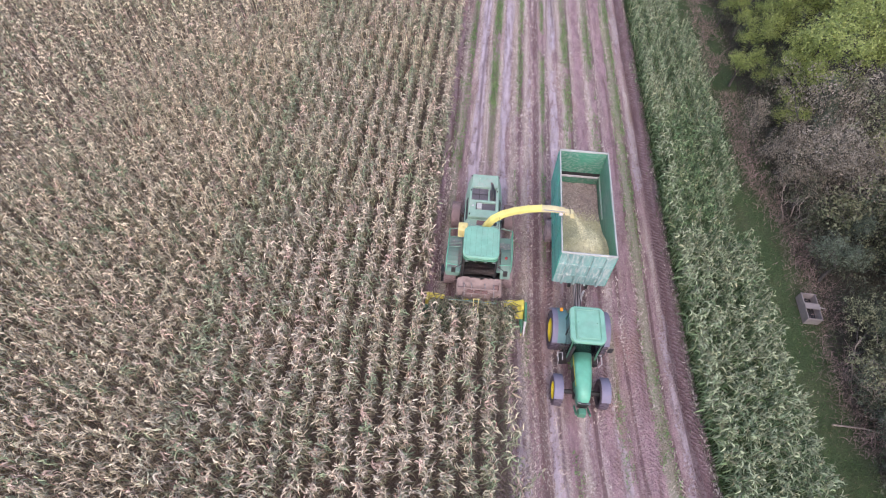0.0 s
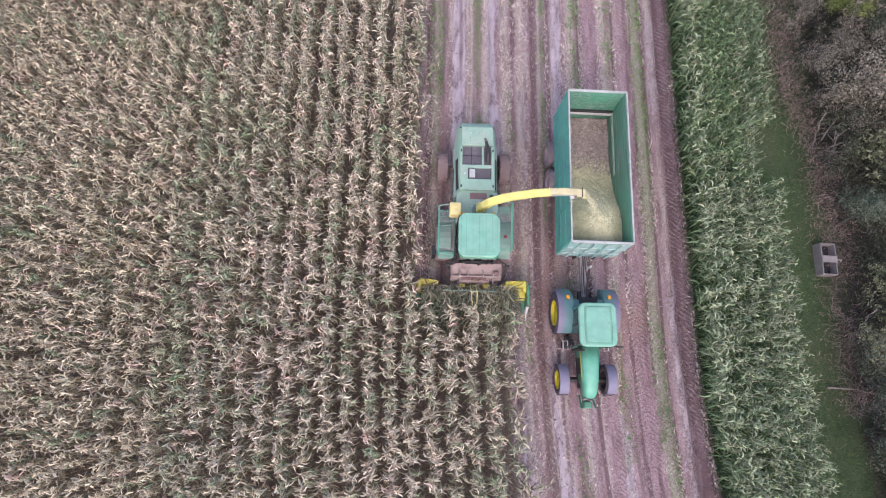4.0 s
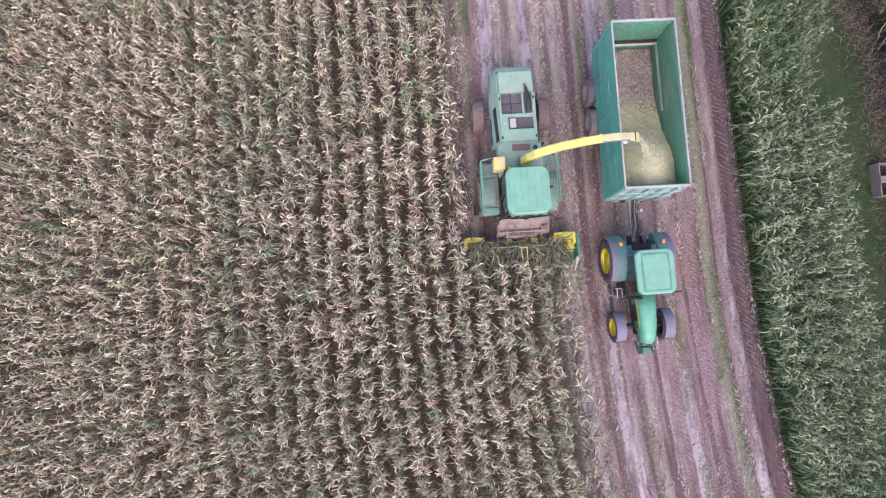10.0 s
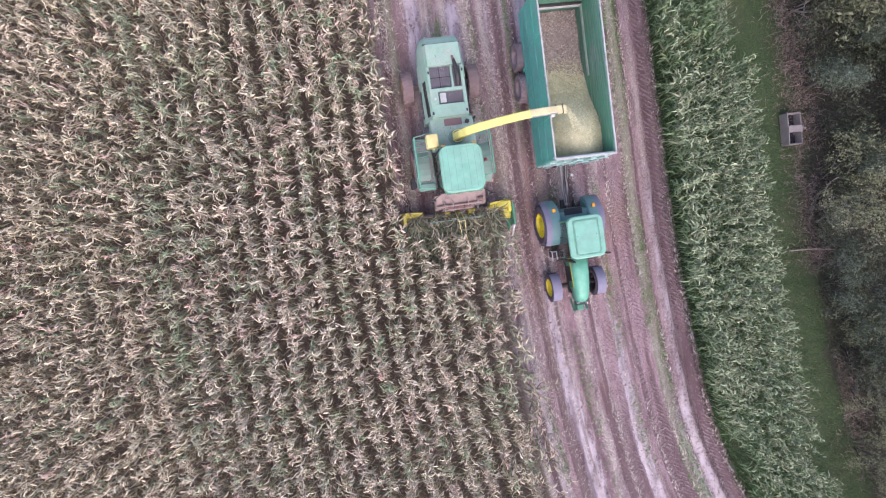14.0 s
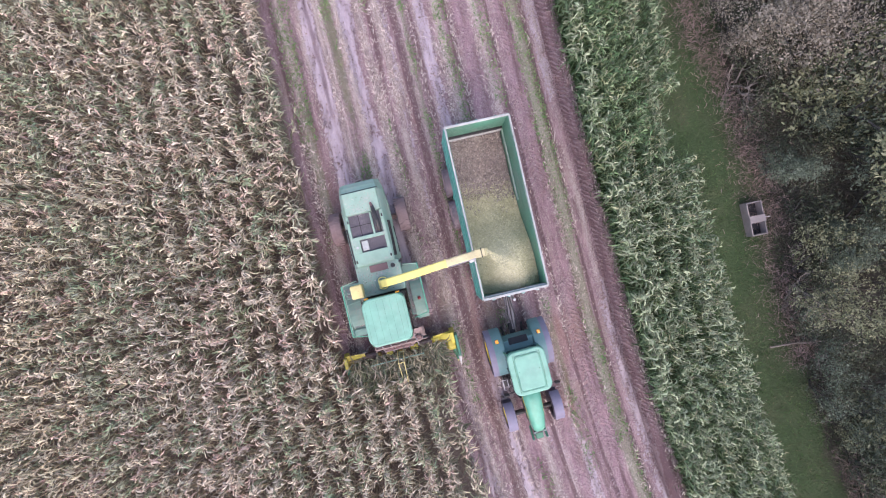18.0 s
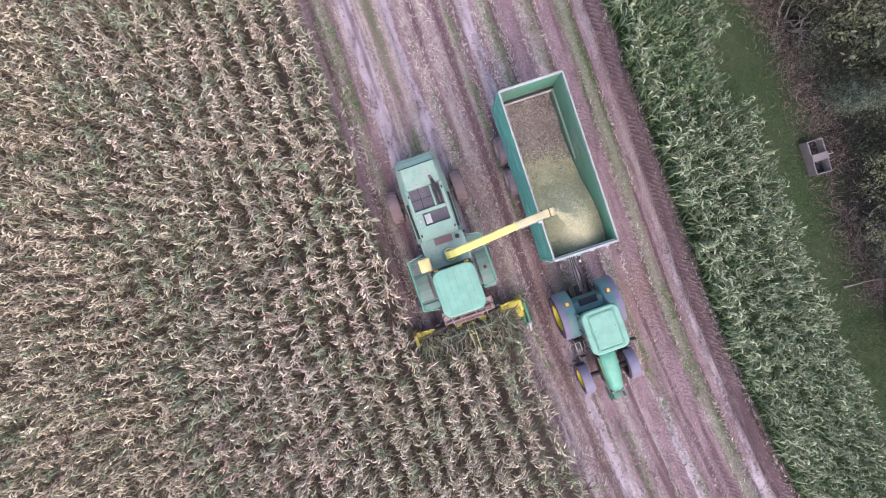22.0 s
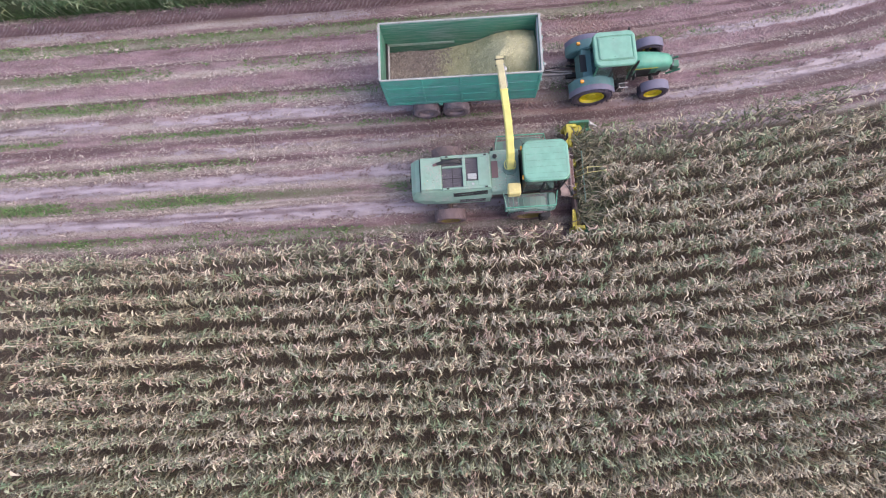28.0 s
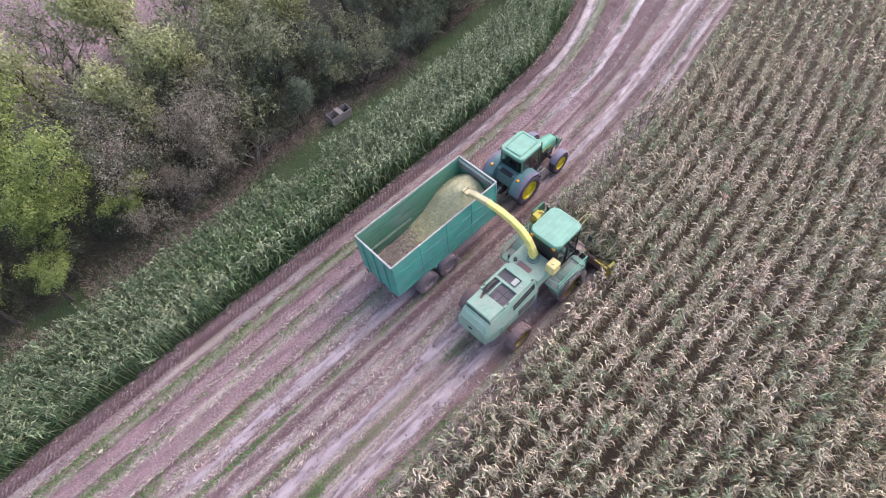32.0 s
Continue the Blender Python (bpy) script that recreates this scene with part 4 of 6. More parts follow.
    part("duct_well", boxed(0.28, 0.6, 2.32, 3.1, 2.66, 2.695), WELL, h)
    for k in range(10):
        part("grille_slat", boxed(-0.62 + 0.082 * k, -0.6 + 0.082 * k, 2.33, 3.09, 2.7, 2.74), WELL, well)
    for k in range(8):
        part("grille_slat", boxed(-0.02 + 0.078 * k, 0.0 + 0.078 * k, 1.75, 2.19, 2.7, 2.74), WELL, cooler)
    part("grille_bar", boxed(-0.64, 0.2, 2.7, 2.72, 2.745, 2.76), BLACK, well)
    part("grille_bar", boxed(-0.26, -0.24, 2.32, 3.1, 2.745, 2.76), BLACK, well)
    part("air_duct", tubed([(0.38, 3.3, 2.84), (0.41, 3.05, 2.91), (0.45, 2.75, 2.92), (0.45, 2.5, 2.84), (0.45, 2.4, 2.74)], [0.06, 0.085, 0.09, 0.085, 0.08], 10), BLACK, h, "black hose beside the grille")
    part("duct_tail", tubed([(0.34, 3.42, 2.82), (0.38, 3.28, 2.85)], [0.05, 0.062], 10), DECAL, h)
    part("control_box", boxed(-0.34, -0.1, 1.8, 2.14, 2.69, 2.84, 0.02), RIM_GREY, h, "small pale box")
    part("filler_cap", tubed([(-0.54, 1.95, 2.8), (-0.54, 1.95, 2.85)], 0.045, 10), PALE, h, "small white cap")
    for x, y in ((-0.685, 1.45), (-0.685, 2.9), (0.67, 1.45), (0.67, 2.9)):
        part("hood_latch", boxed(x - 0.03, x + 0.03, y - 0.05, y + 0.05, 2.815, 2.84, 0.006), BLACK, h)
    for ob in h.children_recursive:
        for v in ob.data.vertices:
            if v.co.y > 1.25:
                v.co.y = 1.25 + 1.1 * (v.co.y - 1.25)
    part("front_deck", boxed(-0.86, 0.9, 0.05, 1.27, 1.9, 2.62, 0.05), HOOD_GREEN, h)
    part("deck_panel", boxed(-0.3, 0.42, 0.95, 1.22, 2.62, 2.65, 0.008), DECAL, h, "faded reddish panel")
    part("filler_cap", tubed([(0.62, 1.05, 2.6), (0.62, 1.05, 2.7)], 0.09, 12), BLACK, h)
    for s in (-1, 1):
        face = lambda zz: 0.945 - 0.25 * (zz - 1.95)
        for k in range(2):
            z = 2.22 + 0.17 * k
            part("side_vent", single(lambda bm: loft(bm, [[(s * (face(zz) - 0.04), yy, zz), (s * (face(zz) + 0.015), yy, zz), (s * (face(zz + 0.1) + 0.015), yy, zz + 0.1), (s * (face(zz + 0.1) - 0.04), yy, zz + 0.1)] for yy, zz in ((1.42, z + 0.07), (2.85, z - 0.05))])), BLACK, h, "long black air slot")
        for k in range(7):
            part("side_louvre", boxed(s * 0.965 - 0.02, s * 0.965 + 0.02, 1.5, 2.6, 1.42 + 0.065 * k, 1.45 + 0.065 * k), STEEL if k % 2 else BLACK, h)
        part("side_panel", boxed(s * 0.945 - 0.02, s * 0.945 + 0.02, 2.8, 3.7, 1.25, 1.82, 0.015), HOOD_GREEN, h)
        part("side_seam", boxed(s * 0.962 - 0.008, s * 0.962 + 0.008, 1.27, 1.29, 1.3, 1.84), BLACK, h)
    part("exhaust_stack", tubed([(0.92, 1.15, 2.2), (0.92, 1.15, 2.8)], 0.05, 8), BLACK, h)
    part("chassis", boxed(-0.7, 0.7, -1.9, 4.0, 0.75, 1.2, 0.04), MUD, h)
    # platforms, rails
    part("left_platform", boxed(-1.6, -0.86, -1.3, 0.7, 1.7, 1.8, 0.03), DECK_GREEN, h, "dusty green operator platform")
    part("left_guard", single(lambda bm: rounded_slab(bm, -1.62, -0.88, -1.45, -1.15, 1.5, 1.86, 0.12, 0.04)), DECK_GREEN, h, "rounded green guard in front of the platform")
    part("side_skirt", boxed(-1.65, -1.6, -1.3, -0.1, 1.62, 1.86, 0.02), DECK_GREEN, h, "green skirt over the wheel")
    part("deck_mat", boxed(-1.52, -0.92, -1.1, 0.6, 1.801, 1.815), MAT, h, "dusty walkway mat")
    part("right_platform", boxed(0.86, 1.56, -1.15, 0.95, 1.6, 1.72, 0.03), DECK_GREEN, h, "dusty service platform")
    part("deck_mat", boxed(0.92, 1.5, -1.08, 0.6, 1.721, 1.735), MAT, h, "dusty walkway mat")
    for s, x, y0, y1, zb in ((-1, -1.58, -1.36, 0.68, 1.8), (1, 1.54, -1.1, 0.9, 1.72)):
        part("handrail", tubed([(x, y0, zb), (x, y0, zb + 0.68), (x, (y0 + y1) / 2, zb + 0.72), (x, y1, zb + 0.68), (x, y1, zb)], 0.028, 6), BRIGHT_GREEN, h)
        part("handrail", tubed([(x, y0, zb + 0.36), (x, y1, zb + 0.36)], 0.02, 6), HOOD_GREEN, h)
        part("handrail", tubed([(x, y1, zb + 0.66), (s * 0.95, y1 + 0.1, zb + 0.7)], 0.022, 6), HOOD_GREEN, h)
        part("handrail", tubed([(x, y0, zb + 0.64), (s * 0.95, y0 - 0.1, zb + 0.66)], 0.022, 6), BRIGHT_GREEN, h)
    for k in range(4):
        part("ladder_rail", tubed([(-1.64, -0.1 + 0.22 * k, 1.1), (-1.6, -0.1 + 0.22 * k, 2.0), (-0.98, -0.04 + 0.2 * k, 2.05)], 0.022, 6), DECK_GREEN, h, "dusty green ladder rail")
    for k in range(4):
        part("step", boxed(-1.85, -1.6, -1.25, -0.85, 0.6 + 0.3 * k, 0.64 + 0.3 * k), BLACK, h)
    part("fire_extinguisher", tubed([(1.3, -0.5, 1.74), (1.3, -0.5, 2.05), (1.3, -0.5, 2.12)], [0.07, 0.07, 0.02], 10), RED, h, "small red extinguisher")
    for s in (-1, 1):
        part("mirror_arm", tubed([(s * 0.82, -1.7, 3.0), (s * 1.2, -1.95, 2.95)], 0.018, 6), BLACK, h)
        part("mirror", boxed(s * 1.2 - 0.1, s * 1.2 + 0.1, -2.0, -1.94, 2.65, 3.05, 0.02), BLACK, h)
        part("front_fender", single(lambda bm: arch(bm, s * 1.05, s * (1.54 if s > 0 else 1.6), -0.45, 0.93, 1.02, 20, 150, 0.04)), DECK_GREEN, h)
    # yellow tank
    tank = part("additive_tank", boxed(-1.16, -0.7, 0.1, 0.62, 2.62, 3.18, 0.05), CREAM, h, "pale yellow plastic tank")
    part("tank_cap", tubed([(-0.93, 0.37, 3.16), (-0.93, 0.37, 3.23)], 0.08, 10), CREAM, tank)
    # spout
    part("turntable", single(lambda bm: (tube(bm, [(0.08, 0.45, 2.6), (0.08, 0.45, 2.9)], 0.17, 20), tube(bm, [(0.08, 0.45, 2.62), (0.08, 0.45, 2.68)], 0.3, 20))), DECK_GREEN, h, "dusty green spout turntable")
    for sy in (-1, 1):
        part("hose_loop", tubed([(0.12 + 0.17 * math.cos(a), 0.46 + sy * (0.13 + 0.1 * math.sin(a)), 3.02 + 0.12 * math.cos(a)) for a in np.linspace(-0.5, 3.64, 11)], 0.02, 6), YELLOW, h, "yellow hose loop beside the spout")
    path = [(0.08, 0.45, 2.85), (0.2, 0.46, 3.3), (0.45, 0.48, 3.78), (0.85, 0.51, 4.15), (1.4, 0.55, 4.42), (2.0, 0.6, 4.58), (2.6, 0.65, 4.64), (3.2, 0.69, 4.62), (3.7, 0.72, 4.52), (4.05, 0.74, 4.38)]

    def spout_sections(i0, i1):
        out = []
        for i in range(i0, i1 + 1):
            p = Vector(path[i])
            d = (Vector(path[min(i + 1, len(path) - 1)]) - Vector(path[max(i - 1, 0)])).normalized()
            side = Vector((-0.09, 1, 0)).normalized()
            up = d.cross(side).normalized()
            if up.z < 0:
                up = -up
            q = i / (len(path) - 1)
            w, t = 0.15 - 0.02 * q, 0.15 - 0.06 * q
            out.append([p - side * w - up * t, p + side * w - up * t, p + side * w + up * t * 0.7, p + side * w * 0.75 + up * t, p - side * w * 0.75 + up * t, p - side * w + up * t * 0.7])
        return out
    spout = part("spout", single(lambda bm: loft(bm, spout_sections(0, 6))), YELLOW, h, "curved yellow discharge spout")
    part("spout_end", single(lambda bm: loft(bm, spout_sections(6, 8))), WORN, h, "scoured pale spout end")
    deflector = part("deflector", single(lambda bm: (box(bm, 3.62, 4.14, 0.56, 0.88, 4.36, 4.51, 0.02, (0.94, 0.92), (-0.05, 0)), box(bm, 4.02, 4.24, 0.58, 0.86, 4.16, 4.42, 0.02, (1, 1), (-0.1, 0)))), WORN, h, "rust-streaked deflector flap")
    for x in (3.7, 3.95):
        part("deflector_hinge", boxed(x - 0.015, x + 0.015, 0.54, 0.9, 4.44, 4.53), BLACK, deflector)
    part("deflector_motor", boxed(3.45, 3.62, 0.46, 0.58, 4.42, 4.54, 0.02), PALE, h)
    part("deflector_ram", tubed([(2.7, 0.5, 4.72), (3.7, 0.58, 4.58)], 0.025, 6), STEEL, h)
    for i in (3, 4, 5, 6):
        p = path[i]
        part("spout_band", boxed(p[0] - 0.02, p[0] + 0.02, p[1] - 0.16, p[1] + 0.16, p[2] + 0.05, p[2] + 0.125, 0.01), YELLOW, spout)
    # wheels
    big = tyre_mesh("front_tyre", 0.94, 0.66, 18, RUBBER)
    rims = {s: rim_mesh("front_rim", 0.6, 0.66, MUD_YELLOW, s) for s in (-1, 1)}
    small = tyre_mesh("rear_tyre", 0.72, 0.5, 16, RUBBER)
    rims2 = {s: rim_mesh("rear_rim", 0.46, 0.5, MUD_YELLOW, s) for s in (-1, 1)}
    for s in (-1, 1):
        wheel(h, big, rims, s * 1.38, -0.45, 0.92, s, "mud-caked front wheel")
        wheel(h, small, rims2, s * 1.42, 3.08, 0.7, s, "mud-caked rear wheel")
    part("rear_axle", tubed([(-1.3, 3.08, 0.7), (1.3, 3.08, 0.7)], 0.12, 8), MUD, h)
    part("front_axle", tubed([(-1.3, -0.45, 0.92), (1.3, -0.45, 0.92)], 0.2, 8), MUD, h)
    part("rear_hitch", tubed([(0.0, 4.2, 0.95), (0.0, 4.9, 0.9)], 0.06, 8), MUD, h)
    # feeder and front
    part("feeder_housing", single(lambda bm: box(bm, -0.75, 0.75, -2.5, -1.75, 0.6, 1.55, 0.06, (0.9, 0.8), (0, 0.1))), FRONT_MUD, h, "mud-covered feeder housing")
    def mud_cover(bm):
        nx, ny = 26, 12
        grid = []
        for i in range(nx + 1):
            col = []
            for j in range(ny + 1):
                u, w = i / nx, j / ny
                x, y = -1.02 + 2.2 * u, -2.3 + 0.62 * w
                lump = 0.16 * (float(fbm(np.array(x * 3.1), np.array(y * 3.1), 64)) - 0.5) + 0.07 * (float(fbm(np.array(x * 9), np.array(y * 9), 65)) - 0.5)
                col.append(bm.verts.new((x + lump * 0.5, y + lump * (1.2 if j in (0, ny) else 0.4), 1.45 + 0.45 * w ** 0.7 + lump - (0.25 if i in (0, nx) or j == 0 else 0))))
            grid.append(col)
        for i in range(nx):
            for j in range(ny):
                bm.faces.new((grid[i][j], grid[i + 1][j], grid[i + 1][j + 1], grid[i][j + 1]))
    part("front_shield", single(mud_cover), FRONT_MUD, h, "lumpy dried mud on the shield below the cab", smooth=True)
    part("shield_body", boxed(-0.95, 0.95, -2.2, -1.72, 1.15, 1.5, 0.05), MUD, h)
    for x0, x1 in ((-0.5, -0.2), (-0.12, 0.14), (0.22, 0.5)):
        part("feed_opening", boxed(x0, x1, -2.36, -2.24, 1.5, 1.66, 0.02), RUST, h, "dark rusty slot in the muddy shield")
    part("mud_lump", single(lambda bm: box(bm, 0.72, 1.04, -2.2, -1.95, 1.55, 1.86, 0.07, (0.7, 0.6), (0.02, 0.03))), RUST, h, "reddish mud-caked housing")
    for x0, x1, y, z in ((-0.95, 0.95, -2.2, 1.7), (-0.6, 0.6, -2.36, 1.5)):
        part("front_tube", tubed([(x0, y, z), (x1, y, z)], 0.045, 8), FRONT_MUD, h)
    for x in (-0.7, -0.35, 0.3, 0.72):
        part("hydraulic_hose", tubed([(x, -1.8, 1.7), (x + 0.06, -2.1, 1.85), (x + 0.1, -2.45, 1.35)], 0.022, 6), DRAWBAR, h)
    for s in (-1, 1):
        part("lift_ram", tubed([(s * 0.55, -1.7, 1.0), (s * 0.6, -2.5, 0.8)], 0.06, 8), MUD_YELLOW, h)
    part("radio_aerial", tubed([(0.7, -0.1, 3.5), (0.74, 0.15, 4.3)], 0.008, 5), BLACK, h)
    return h


def header():
    h = thing("maize_header", pose(-0.45, -2.5, 0.0), "muddy yellow and green row-crop header mounted on the harvester", "harvester header")
    W = 2.33
    part("back_frame", boxed(-W, W, -0.12, 0.1, 0.35, 0.8, 0.04), MUD, h)
    part("top_beam", single(lambda bm: tube(bm, [(-W, 0.0, 0.8), (W, 0.0, 0.8)], 0.08, 8)), MUD, h, "muddy top beam")
    for x0, x1, mt in ((-1.0, -0.8, MUD_YELLOW), (0.42, 0.8, HEADER_YELLOW), (-0.62, -0.3, HEADER_YELLOW), (-0.12, 0.12, MUD_YELLOW)):
        part("beam_shield", boxed(x0, x1, -0.2, 0.1, 0.8, 1.06, 0.05, (0.8, 0.7), (0.03, 0.02)), mt, h, "yellow guard plate on the beam")
    for s in (-1, 1):
        part("end_shield", single(lambda bm: box(bm, s * W - 0.12, s * W + 0.1, -0.45, 0.3, 0.3, 1.2, 0.04, (0.7, 0.6), (-0.03 * s, 0.05))), HEADER_YELLOW, h, "bright yellow end shield")
        part("end_wing", single(lambda bm: loft(bm, [[(s * xx, yy, zz), (s * xx, yy + 0.05, zz + 0.02), (s * xx, yy + ww, zz + 0.2), (s * xx, yy + ww - 0.05, zz + 0.18)] for xx, yy, zz, ww in ((W - 0.02, -0.1, 0.85, 0.36), (W - 0.4, -0.02, 0.85, 0.26), (W - 0.85, 0.0, 0.82, 0.2))])), HEADER_YELLOW, h, "bent bright yellow end plate")
        part("wing_inside", boxed(s * (W - 0.42) - 0.3, s * (W - 0.42) + 0.3, -0.16, 0.02, 0.78, 0.95, 0.03), MUD_YELLOW, h)
        part("end_divider", single(lambda bm: tube(bm, [(s * W, -0.2, 0.7), (s * W, -0.75, 0.5), (s * W, -1.15, 0.25)], [0.2, 0.13, 0.02], 10)), GREEN, h, "pointed green crop divider")
        part("divider_tip", single(lambda bm: tube(bm, [(s * W, -1.02, 0.3), (s * W, -1.25, 0.2)], [0.05, 0.01], 8)), YELLOW, h)
    part("end_cover", single(lambda bm: (loft(bm, [[(W - 0.62, -0.02, 0.8), (W - 0.02, -0.1, 0.8), (W + 0.02, 0.24, 0.8), (W - 0.55, 0.2, 0.8)], [(W - 0.6, 0.0, 1.0), (W - 0.06, -0.08, 1.2), (W - 0.02, 0.2, 1.24), (W - 0.5, 0.18, 1.02)]]), box(bm, W - 0.4, W + 0.04, -0.62, -0.06, 0.7, 1.0, 0.06, (0.7, 0.8), (0.05, 0.1)))), HEADER_YELLOW, h, "bright yellow cover over the end drum")
    part("end_flap", single(lambda bm: box(bm, W - 1.0, W - 0.56, -0.12, 0.12, 0.75, 0.98, 0.05, (0.7, 0.6), (0.08, 0.05))), HEADER_YELLOW, h)
    for k in range(5):
        x = -1.55 + 0.775 * k
        part("drum", single(lambda bm: tube(bm, [(x, -0.5, 0.18), (x, -0.5, 0.5), (x, -0.5, 0.62)], [0.36, 0.34, 0.2], 18)), MUD, h, "gathering drum")
        part("row_point", single(lambda bm: tube(bm, [(x, -0.75, 0.45), (x, -1.2, 0.22)], [0.1, 0.02], 8)), GREEN, h)
    for x in (-0.1, 0.14):
        part("guide_bar", tubed([(x, 0.0, 1.15), (x, -0.4, 1.9), (x * 0.7 + 0.02, -1.2, 1.95)], 0.018, 6), CREAM, h, "pale yellow push bar")
    part("front_bar", tubed([(-1.3, -0.3, 1.5), (1.0, -0.3, 1.5)], 0.02, 6), DECK_GREEN, h, "thin dusty green bar above the drums")
    part("divider_side", single(lambda bm: box(bm, W + 0.02, W + 0.18, -0.95, 0.1, 0.55, 1.25, 0.03, (0.7, 0.85), (0, 0.05))), GREEN, h, "green side of the crop divider")
    part("divider_point", tubed([(W + 0.1, -0.85, 1.0), (W + 0.08, -1.35, 0.5)], [0.08, 0.02], 8), PALE, h, "pale worn divider tip")
    part("guide_cross", tubed([(-0.14, -0.4, 1.9), (0.18, -0.4, 1.9)], 0.016, 6), CREAM, h)
    return h


def trailer():
    t = thing("silage_trailer", pose(4.6, 2.25, -0.03, 0, 0, -0.9), "high-sided green tipping trailer, worn rims, half full of chopped maize", "trailer")
    X, Y0, Y1, Z0, Z1 = 1.25, -3.32, 3.32, 1.2, 3.72
    for s in (-1, 1):
        part("side_wall", boxed(s * X - 0.03, s * X + 0.03, Y0, Y1, Z0, Z1 - 0.05), TEAL, t, "scuffed bluish green side wall")
        part("side_lining", boxed(s * (X - 0.045) - 0.008, s * (X - 0.045) + 0.008, Y0 + 0.06, Y1 - 0.06, Z0 + 0.12, Z1 - 0.06), INNER_GREEN, t, "green inner wall sheet")
        part("top_rail", boxed(s * X - 0.032, s * X + 0.032, Y0, Y1, Z1 - 0.06, Z1 + 0.02, 0.015), RIM_GREY, t, "pale worn top rail")
        for z, hh in ((1.22, 0.2), (2.02, 0.07), (2.86, 0.07)):
            part("side_rail", boxed(s * (X + 0.038) - 0.014, s * (X + 0.038) + 0.014, Y0, Y1, z, z + hh, 0.008), TEAL, t)
        for k in range(5):
            y = Y0 + 0.06 + (Y1 - Y0 - 0.12) * k / 4
            part("side_post", boxed(s * (X + 0.04) - 0.02, s * (X + 0.04) + 0.02, y - 0.05, y + 0.05, Z0, Z1 - 0.08, 0.012), TEAL, t)
        for z in (2.0, 2.1):
            part("inner_ledge", boxed(s * (X - 0.09) - 0.03, s * (X - 0.09) + 0.03, 0.2, Y1 - 0.1, z, z + 0.02), LEDGE, t)
        part("mudguard_bracket", boxed(s * 1.2 - 0.12, s * 1.2 + 0.12, 0.86, 1.04, 1.0, 1.2, 0.02), TEAL, t)
    part("front_wall", boxed(-X, X, Y0 - 0.03, Y0 + 0.03, Z0, Z1 - 0.05), FRONT_DUSTY, t, "dusty greyish green front wall")
    part("front_lining", boxed(-X + 0.06, X - 0.06, Y0 + 0.037, Y0 + 0.05, Z0 + 0.12, Z1 - 0.06), INNER_GREEN, t)
    part("headboard_plank", boxed(-X + 0.06, X - 0.06, Y0 + 0.052, Y0 + 0.09, Z1 - 0.3, Z1 - 0.12, 0.01), PALE, t, "pale worn board inside the front wall")
    part("headboard_plank", boxed(-X + 0.06, X - 0.06, Y0 + 0.052, Y0 + 0.08, Z1 - 0.62, Z1 - 0.38, 0.01), BIN_WOOD, t, "weathered board inside the front wall")
    part("front_rail", boxed(-X, X, Y0 - 0.045, Y0 + 0.045, Z1 - 0.07, Z1 + 0.024, 0.015), RIM_GREY, t, "pale worn top rail")
    for x in (-0.85, -0.28, 0.28, 0.85):
        part("front_post", boxed(x - 0.06, x + 0.06, Y0 - 0.11, Y0 - 0.03, Z0, Z1 - 0.1, 0.015), FRONT_DUSTY, t)
    for z in (1.9, 2.8):
        part("front_brace", boxed(-X, X, Y0 - 0.09, Y0 - 0.03, z, z + 0.1, 0.012), FRONT_DUSTY, t)
    part("tailgate", boxed(-X, X, Y1 - 0.03, Y1 + 0.03, Z0, Z1 - 0.05), TEAL, t, "bluish green tailgate")
    part("tailgate_lining", boxed(-X + 0.06, X - 0.06, Y1 - 0.05, Y1 - 0.037, Z0 + 0.12, Z1 - 0.06), INNER_GREEN, t)
    part("tailgate_ledge", boxed(-X + 0.07, X - 0.07, Y1 - 0.14, Y1 - 0.06, 2.05, 2.2), BLACK, t)
    part("tailgate_plank", boxed(-X + 0.07, X - 0.07, Y1 - 0.2, Y1 - 0.06, 1.93, 2.04, 0.01), PALE, t, "pale worn board inside the tailgate")
    part("tailgate_rail", boxed(-X, X, Y1 - 0.045, Y1 + 0.045, Z1 - 0.07, Z1 + 0.024, 0.015), RIM_GREY, t, "pale worn top rail")
    for x in (-0.75, 0, 0.75):
        part("tailgate_rib", boxed(x - 0.05, x + 0.05, Y1 + 0.03, Y1 + 0.1, Z0, Z1 - 0.12, 0.012), TEAL, t)
    for s in (-1, 1):
        part("tail_lamp", boxed(s * 1.05 - 0.12, s * 1.05 + 0.12, Y1 + 0.02, Y1 + 0.08, 0.95, 1.08, 0.01), RED, t, "red rear lamp")
    part("floor", boxed(-X + 0.02, X - 0.02, Y0, Y1, Z0, Z0 + 0.08), BLACK, t)
    for s in (-1, 1):
        part("chassis_beam", boxed(s * 0.42 - 0.06, s * 0.42 + 0.06, Y0 - 0.1, Y1 - 0.2, 0.9, 1.18, 0.015), BLACK, t)
    for k in range(6):
        part("cross_member", boxed(-1.15, 1.15, Y0 + 0.3 + 1.15 * k, Y0 + 0.42 + 1.15 * k, 1.08, 1.19), BLACK, t)
    bm = bmesh.new()
    for s in (-1, 1):
        loft(bm, [[(s * 0.13 - 0.06, Y0 + 0.1, 0.85), (s * 0.13 + 0.06, Y0 + 0.1, 0.85), (s * 0.13 + 0.06, Y0 + 0.1, 1.05), (s * 0.13 - 0.06, Y0 + 0.1, 1.05)], [(s * 0.06 - 0.05, Y0 - 1.35, 0.7), (s * 0.06 + 0.05, Y0 - 1.35, 0.7), (s * 0.06 + 0.05, Y0 - 1.35, 0.84), (s * 0.06 - 0.05, Y0 - 1.35, 0.84)]])
